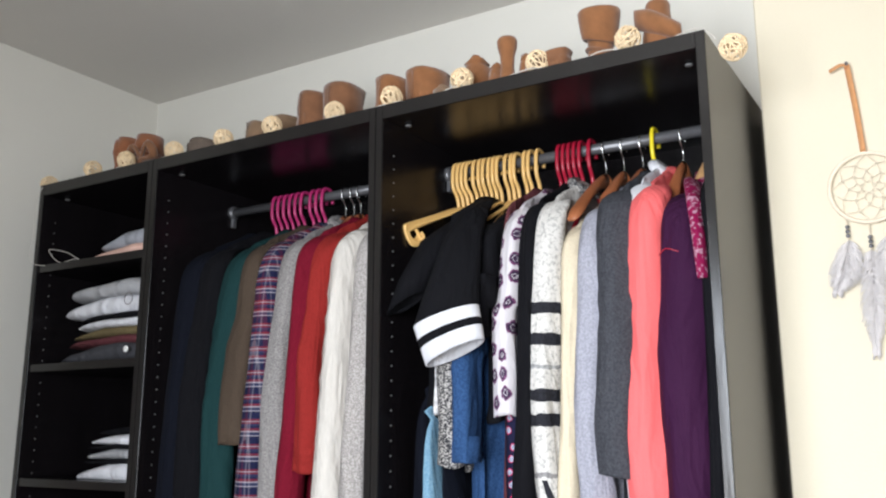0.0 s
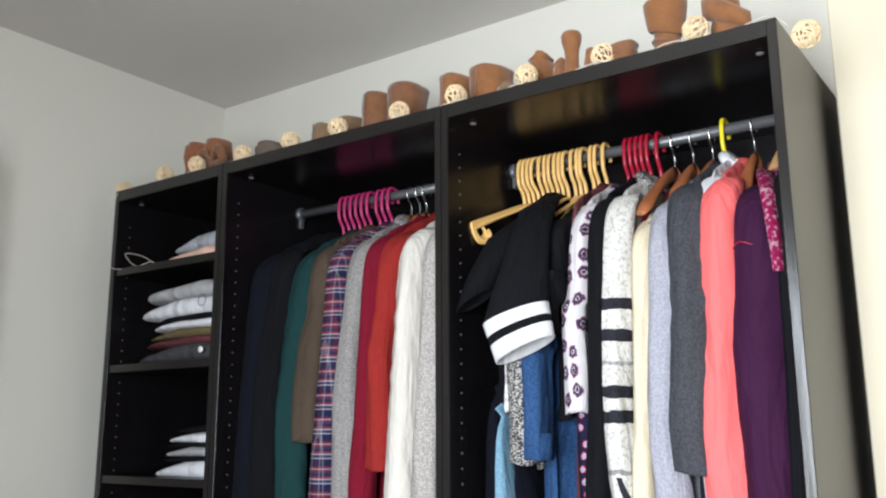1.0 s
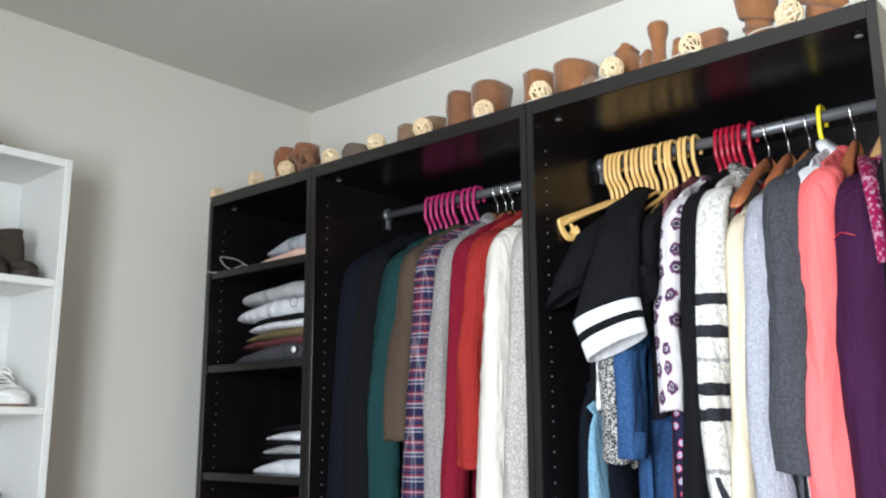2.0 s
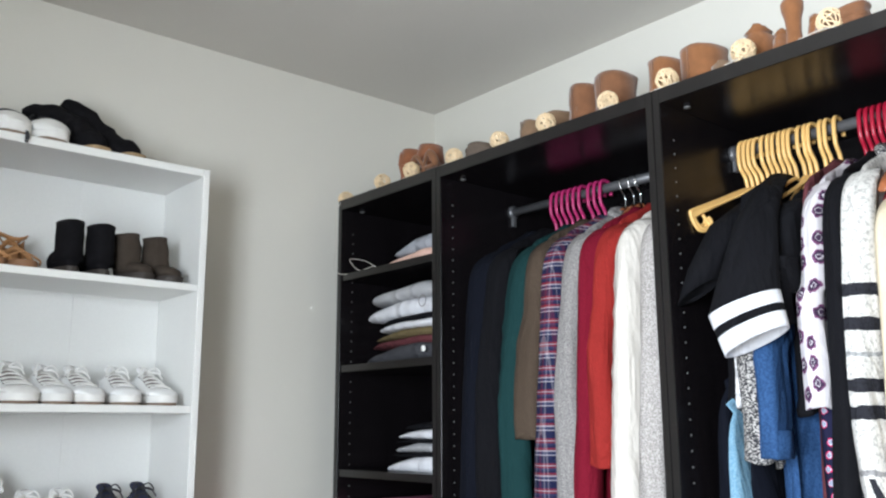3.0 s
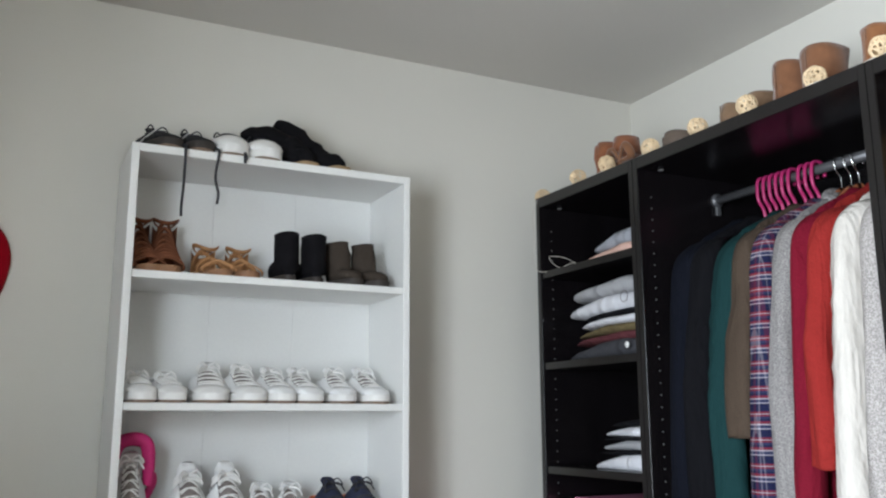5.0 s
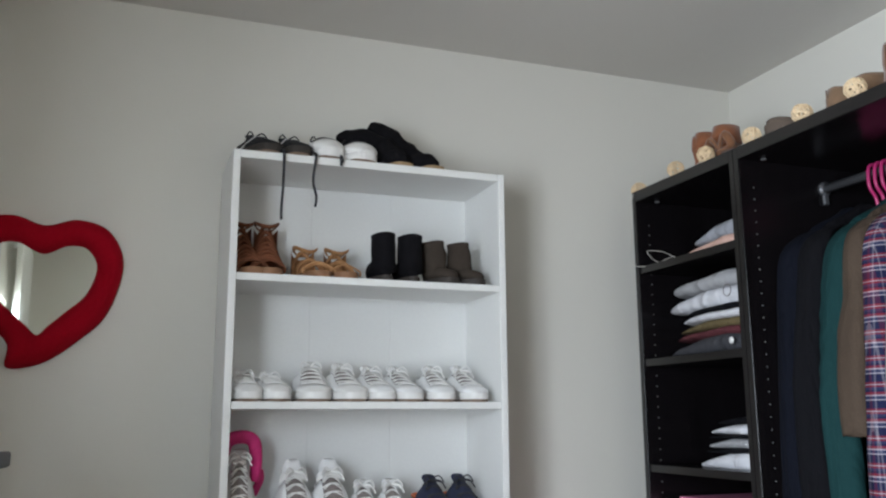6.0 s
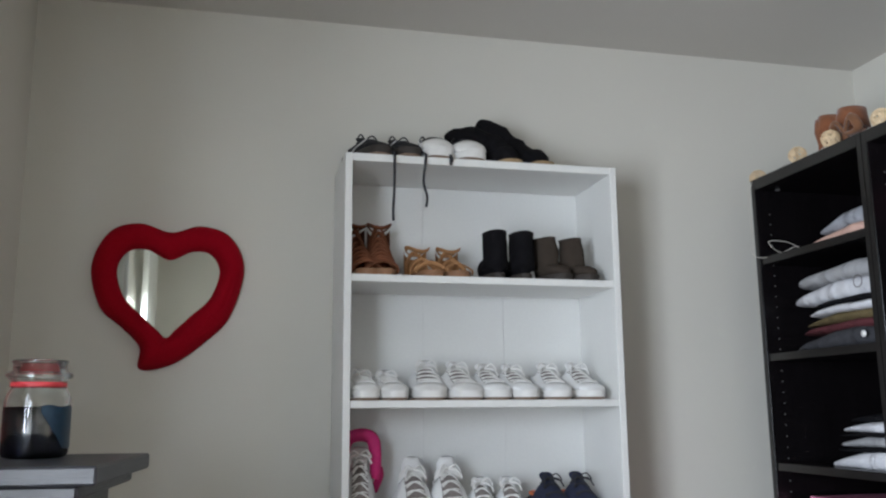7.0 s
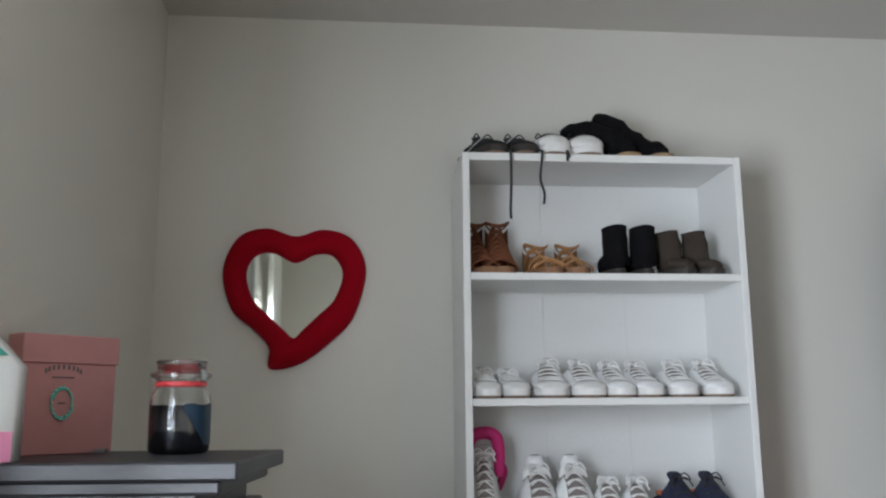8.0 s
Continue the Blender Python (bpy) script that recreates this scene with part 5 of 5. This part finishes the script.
# the wide short sleeve of the black jersey, pushed out to the front
jy = thing("jersey_tee", (RX, -1.6, 1.3), "black jersey tee with white-banded short sleeve", "clothes", "clothes on the rails")
def sleeve_ring(cx, cy, cz, half, depth, slope, n=26):
    """A loop of the sleeve: half its width, its depth and the hem's slope."""
    return [Vector((cx + depth * math.cos(q), cy + half * math.sin(q), cz - slope * half * math.sin(q))) for q in (2 * math.pi * k / n for k in range(n))]


shoulder = [sleeve_ring(-0.2, -1.645, 1.802, 0.02, 0.012, 0), sleeve_ring(-0.27, -1.652, 1.757, 0.033, 0.025, 0), sleeve_ring(-0.345, -1.662, 1.682, 0.045, 0.034, 0.05),
            sleeve_ring(-0.38, -1.666, 1.612, 0.055, 0.038, 0.12), sleeve_ring(-0.4, -1.664, 1.557, 0.065, 0.04, 0.2), sleeve_ring(-0.412, -1.661, 1.507, 0.074, 0.042, 0.27)]
hem = sleeve_ring(-0.42, -1.687, 1.432, 0.064, 0.04, 0.4)
part("sleeve", rings(shoulder, cap1=False), C["black"], jy)
ts = [o for o in scene.objects if o.name == "tee"][0]
part("sleeve", rings([sleeve_ring(-0.2, -1.566, 1.765, 0.016, 0.012, 0), sleeve_ring(-0.29, -1.556, 1.7, 0.032, 0.024, 0), sleeve_ring(-0.34, -1.538, 1.61, 0.04, 0.03, 0.25), sleeve_ring(-0.352, -1.522, 1.55, 0.046, 0.03, 0.5), sleeve_ring(-0.345, -1.524, 1.555, 0.04, 0.024, 0.5)]), C["black"], ts)
cloth = {"w": C["white"], "b": C["black"]}
for name, a, b, m in (("white_band", 0, 0.36, "w"), ("black_band", 0.36, 0.58, "b"), ("white_band", 0.58, 1.0, "w")):
    cut = [[p.lerp(q, f) for p, q in zip(shoulder[-1], hem)] for f in (a, (a + b) / 2, b)]
    if b == 1.0:
        mid = sum(cut[-1], Vector()) / len(cut[-1])
        cut += [[mid + (p - mid) * 0.94 for p in cut[-1]], [mid + (p - mid) * 0.78 + Vector((0.006, 0.02, 0.05)) for p in cut[-1]]]
    part(name, rings(cut, cap0=False, cap1=False), cloth[m], jy)
jb = []
for z, a, b in ((1.83, 0.05, 0.02), (1.8, 0.1, 0.025), (1.76, 0.18, 0.028), (1.68, 0.2, 0.035), (1.5, 0.2, 0.04), (1.35, 0.2, 0.04), (1.3, 0.2, 0.038)):
    jb.append(oval(RX, -1.6, z, a, b, 30, 2.6))
part("body", rings(jb), C["black"], jy)


# ---- heart mirror ----
def heart(points, n_steps=10):
    return spline(points, n_steps, closed=True)


HX, HZ = -2.124, 1.705
outer = heart([(0, 0, 0.112), (0.082, 0, 0.133), (0.165, 0, 0.105), (0.207, 0, 0.012), (0.172, 0, -0.125), (0.105, 0, -0.2), (0.02, 0, -0.262), (-0.066, 0, -0.276), (-0.07, 0, -0.215), (-0.115, 0, -0.165), (-0.18, 0, -0.105), (-0.208, 0, 0.01), (-0.165, 0, 0.108), (-0.085, 0, 0.135)])
inner = heart([(0, 0, 0.03), (0.06, 0, 0.055), (0.11, 0, 0.05), (0.138, 0, 0.0), (0.115, 0, -0.075), (0.066, 0, -0.125), (0.026, 0, -0.164), (0.001, 0, -0.188), (-0.028, 0, -0.164), (-0.07, 0, -0.125), (-0.118, 0, -0.075), (-0.138, 0, 0.0), (-0.112, 0, 0.05), (-0.062, 0, 0.058)])
hm = thing("heart_mirror", (HX, -0.02, HZ - 0.27), "heart-shaped wall mirror with padded red plush frame", "mirror")
loops = []
for s, d in ((0.0, -0.012), (0.02, -0.024), (0.12, -0.037), (0.32, -0.046), (0.55, -0.048), (0.8, -0.04), (0.95, -0.024), (1.0, -0.008), (1.0, -0.001)):
    loops.append([Vector((HX, 0, HZ)) + a.lerp(b, s) + Vector((0, d, 0)) for a, b in zip(inner, outer)])
part("frame", rings(loops, cap0=False, cap1=False), M_RED, hm, "padded red plush frame")
gb = bmesh.new()
gb.faces.new([gb.verts.new(Vector((HX, -0.016, HZ)) + p * 1.02) for p in inner])
back = bmesh.ops.extrude_face_region(gb, geom=gb.faces[:])
bmesh.ops.translate(gb, verts=[v for v in back["geom"] if isinstance(v, bmesh.types.BMVert)], vec=(0, 0.006, 0))
part("glass", gb, M_MIRROR, hm, "silvered mirror glass")


# ---- grey dresser and what stands on it ----
DX0, DX1, DY0, DY1, DT = -2.49, -2.07, -1.32, -0.945, 1.243
dr = thing("dresser", ((DX0 + DX1) / 2, (DY0 + DY1) / 2, 0), "tall grey wood-grain chest of drawers", "dresser")
part("top_panel", box(DX0, DX1, DY0, DY1, DT - 0.025, DT, 0.003), M_GREYWOOD, dr)
part("moulding", box(DX0 + 0.001, DX1 - 0.025, DY0 + 0.012, DY1 - 0.012, DT - 0.045, DT - 0.025, 0.004), M_GREYWOOD, dr)
part("body", box(DX0 + 0.002, DX1 - 0.06, DY0 + 0.02, DY1 - 0.02, 0.05, DT - 0.045), M_GREYWOOD, dr)
for k in range(5):
    z1 = DT - 0.075 - k * 0.225
    d = part("drawer", box(DX1 - 0.058, DX1 - 0.03, DY0 + 0.03, DY1 - 0.03, z1 - 0.215, z1, 0.003), M_GREYWOOD, dr)
    for y in (DY0 + 0.1, DY1 - 0.1):
        part("knob", lathe([(0.004, 0), (0.006, 0.012), (0.013, 0.018), (0.012, 0.026), (0.003, 0.029)], (0, 0, 0), 14), M_STEEL, d).matrix_basis = pose(DX1 - 0.03, y, z1 - 0.11, 0, 90, 0)
for x, y in ((DX0 + 0.03, DY0 + 0.04), (DX1 - 0.09, DY0 + 0.04), (DX0 + 0.03, DY1 - 0.04), (DX1 - 0.09, DY1 - 0.04)):
    part("foot", box(x - 0.02, x + 0.02, y - 0.02, y + 0.02, 0, 0.05), M_GREYWOOD, dr)

dr.matrix_basis = Matrix.Translation((DX1, DY1, 0)) @ pose(0, 0, 0, 0, 0, -5) @ Matrix.Translation((-DX1, -DY1, 0)) @ dr.matrix_basis
cx, cy = -2.232, -1.06
cd = thing("jar_candle", (cx, cy, DT), "glass jar candle of dark wax with blue label and red band", "candle")
prof = [(0.036, 0.0), (0.043, 0.003), (0.0455, 0.009), (0.0458, 0.082), (0.043, 0.093), (0.0385, 0.101), (0.037, 0.112), (0.042, 0.116), (0.043, 0.121), (0.0405, 0.126), (0.037, 0.129), (0.0365, 0.141), (0.0355, 0.1425), (0.0335, 0.141), (0.0335, 0.112), (0.0355, 0.1), (0.0418, 0.088), (0.042, 0.01), (0.02, 0.007)]
part("jar", lathe(prof, (cx, cy, DT), 40), M_GLASS, cd, "clear glass jar")
part("rim", tube([Vector((cx + 0.0415 * math.cos(a), cy + 0.0415 * math.sin(a), DT + 0.121)) for a in (2 * math.pi * q / 30 for q in range(30))], 0.0046, 8, closed=True), M_RIM, cd, "thick clear glass rim")
part("lip", tube([Vector((cx + 0.0355 * math.cos(a), cy + 0.0355 * math.sin(a), DT + 0.141)) for a in (2 * math.pi * q / 30 for q in range(30))], 0.0032, 8, closed=True), M_RIM, cd, "thick clear glass rim")
part("wax", lathe([(0.038, 0.005), (0.0435, 0.009), (0.0438, 0.073), (0.041, 0.075), (0.004, 0.074)], (cx, cy, DT), 36), M_WAX, cd, "dark navy wax")
lab = [[Vector((cx + 0.0464 * math.cos(a), cy + 0.0464 * math.sin(a), DT + (lo if z == 0 else 0.076 + 0.0015 * math.sin(q * 0.7)))) for q, a, lo in ((q, radians(-72 + 110 * q / 20), 0.066 - 0.052 * min(1, q / 8)) for q in range(21))] for z in (0, 1)]
part("label", rings(lab, closed=False), M_LABEL, cd, "dark blue picture label")
part("band", lathe([(0.0382, 0.1035), (0.0388, 0.104), (0.038, 0.1105), (0.0374, 0.111)], (cx, cy, DT), 32), M_REDBAND, cd, "red paper band")
cd.scale = (1.08, 1.08, 1.05)

px0, px1, py0, py1, ph = -2.5, -2.33, -1.06, -1.015, 0.198
gx = thing("gift_box", ((px0 + px1) / 2, (py0 + py1) / 2, DT), "tall pink card box with a printed green wreath", "box")
part("body", box(px0, px1, py0, py1, DT, DT + ph - 0.048), M_BOXPINK, gx)
part("lid", box(px0 - 0.003, px1 + 0.003, py0 - 0.003, py1 + 0.003, DT + ph - 0.048, DT + ph), M_BOXPINK, gx)
wx, wz = (px0 + px1) / 2 - 0.014, DT + 0.084
wr = []
for k in range(16):
    a = 2 * math.pi * k / 16
    wr.append(tube(spline([(wx + 0.017 * math.cos(a), py0 - 0.0006, wz + 0.023 * math.sin(a)), (wx + 0.02 * math.cos(a + 0.3), py0 - 0.0012, wz + 0.027 * math.sin(a + 0.3)), (wx + 0.016 * math.cos(a + 0.5), py0 - 0.0006, wz + 0.022 * math.sin(a + 0.5))], 3), 0.0036, 5, 0.3))
part("wreath", merge(*wr), M_TEAL, gx, "printed green wreath")
bars = [box(wx - 0.02, wx + 0.02, py0 - 0.0009, py0 - 0.0002, wz + 0.041, wz + 0.0435, 0), box(wx - 0.006, wx + 0.006, py0 - 0.0009, py0 - 0.0002, wz - 0.002, wz + 0.001, 0)]
for k in range(9):
    a = radians(150 - 15 * k)
    bars.append(box(wx + 0.036 * math.cos(a) - 0.0018, wx + 0.036 * math.cos(a) + 0.0018, py0 - 0.0009, py0 - 0.0002, wz + 0.042 + 0.014 * math.sin(a), wz + 0.05 + 0.014 * math.sin(a), 0))
for b in bars:
    part("letter_bar", b, M_DARKINK, gx)
gx.matrix_basis = pose(-2.442, -0.995, DT, 0, 0, 48)
clip = thing("cable_clip", (-2.37, -0.99, DT), "small dark plastic clip beside the pink box", "clip")
part("clip", box(-2.384, -2.364, -1.0, -0.98, DT, DT + 0.007, 0.001), M_DARKINK, clip)
bk = thing("picture_block", (-2.46, -1.225, DT), "bright white, teal and rose house-shaped card block", "ornament")
hx0, hx1, hy = -2.505, -2.428, -1.225
prof = [(hx0, 0), (hx1, 0), (hx1, 0.135), ((hx0 + hx1) / 2 - 0.02, 0.2), (hx0, 0.2)]
part("body", rings([[Vector((x, y, DT + z)) for x, z in prof] for y in (hy - 0.02, hy + 0.02)]), M_CARDW, bk)
part("rose_panel", box(hx0, hx1 + 0.001, hy - 0.0215, hy - 0.0195, DT, DT + 0.042, 0), M_CARDP, bk)
part("teal_panel", rings([[Vector((x, y, DT + z)) for x, z in ((hx0, 0.15), (hx1 - 0.012, 0.15), ((hx0 + hx1) / 2 - 0.02, 0.19), (hx0, 0.19))] for y in (hy - 0.0215, hy - 0.0195)]), M_TEAL, bk)


# ---- dreamcatcher ----
NX, NY, NZ = -0.004, -2.402, 2.028
dc = thing("dreamcatcher", (NX, NY, 1.76), "cream dreamcatcher with pale feathers hanging from a nail", "dreamcatcher")
part("nail", tube([(0, NY, NZ), (-0.022, NY, NZ + 0.004)], 0.0035, 8), M_BEAD, dc)
part("strap", merge(tube(spline([(-0.014, NY, NZ), (-0.012, NY - 0.008, NZ - 0.09), (-0.012, NY - 0.014, 1.838)], 6), 0.0085, 8, 0.22),
                    tube(spline([(-0.014, NY, NZ), (-0.02, NY + 0.012, NZ + 0.002), (-0.016, NY + 0.034, NZ - 0.006)], 6), 0.007, 8, 0.3)), M_STRAP, dc, "orange-tan suede strap")
RY_, RZ_, RR = NY - 0.016, 1.763, 0.072
part("hoop", tube([Vector((-0.012, RY_ + RR * math.cos(a), RZ_ + RR * math.sin(a))) for a in (2 * math.pi * q / 40 for q in range(40))], 0.0042, 8, closed=True), M_DCRING, dc)
web = []
prev = [(RR, 2 * math.pi * k / 8) for k in range(8)]
for ring in range(4):
    nxt = [(RR * (0.72, 0.5, 0.3, 0.13)[ring], 2 * math.pi * (k + 0.5 * (ring + 1)) / 8) for k in range(8)]
    for k in range(8):
        for q in (nxt[k], nxt[k - 1]):
            p0, p1 = prev[k], q
            web.append(tube([(-0.012, RY_ + p0[0] * math.cos(p0[1]), RZ_ + p0[0] * math.sin(p0[1])), (-0.012, RY_ + p1[0] * math.cos(p1[1]), RZ_ + p1[0] * math.sin(p1[1]))], 0.0011, 4))
    prev = nxt
part("web", merge(*web), M_DCTHREAD, dc)


def feather(y, z0, length, tilt, width):
    """A vane of many fine barbs along a curved quill."""
    rng = random.Random(int(abs(y) * 9999))
    bms = []
    quill = spline([(-0.014, y, z0), (-0.02, y + tilt * 0.4, z0 - length * 0.5), (-0.014, y + tilt, z0 - length)], 12)
    bms.append(tube(quill, 0.0012, 5))
    for i, p in enumerate(quill):
        u = i / (len(quill) - 1)
        for s in (-1, 1):
            for _ in range(17):
                L = width * 1.2 * (0.35 + math.sin(math.pi * min(u + 0.15, 1)) * 0.7) * rng.uniform(0.7, 1.1)
                d = Vector((rng.uniform(-0.6, 0.4), s * rng.uniform(0.3, 1.1), -0.75 + rng.uniform(-0.3, 0.4))).normalized()
                q = p + Vector((0, 0, rng.uniform(-0.5, 0.5) * length / 24))
                bms.append(tube([q, q + d * L * 0.6, q + d * L + Vector((0, 0, -0.25 * L))], lambda v: 0.0013 * (1 - v) + 0.0004, 4, 0.5))
    return merge(*bms)


for y, zc, L, tl, wd in ((RY_ + 0.045, 1.655, 0.1, 0.03, 0.03), (RY_ + 0.005, 1.63, 0.2, 0.01, 0.026), (RY_ - 0.03, 1.66, 0.1, -0.01, 0.034), (RY_ - 0.055, 1.66, 0.14, -0.01, 0.026)):
    cord = part("cord", tube([(-0.012, y, RZ_ - math.sqrt(max(RR ** 2 - (y - RY_) ** 2, 0))), (-0.013, y, zc)], 0.0016, 5), M_DCRING, dc)
    for k in range(3):
        bd = bmesh.new()
        bmesh.ops.create_uvsphere(bd, u_segments=10, v_segments=7, radius=0.0045, matrix=Matrix.Translation((-0.013, y, zc + 0.012 + 0.009 * k)))
        part("bead", smooth(bd), M_BEAD, cord)
    part("feather", feather(y, zc, L, tl, wd), M_FEATHER, cord)
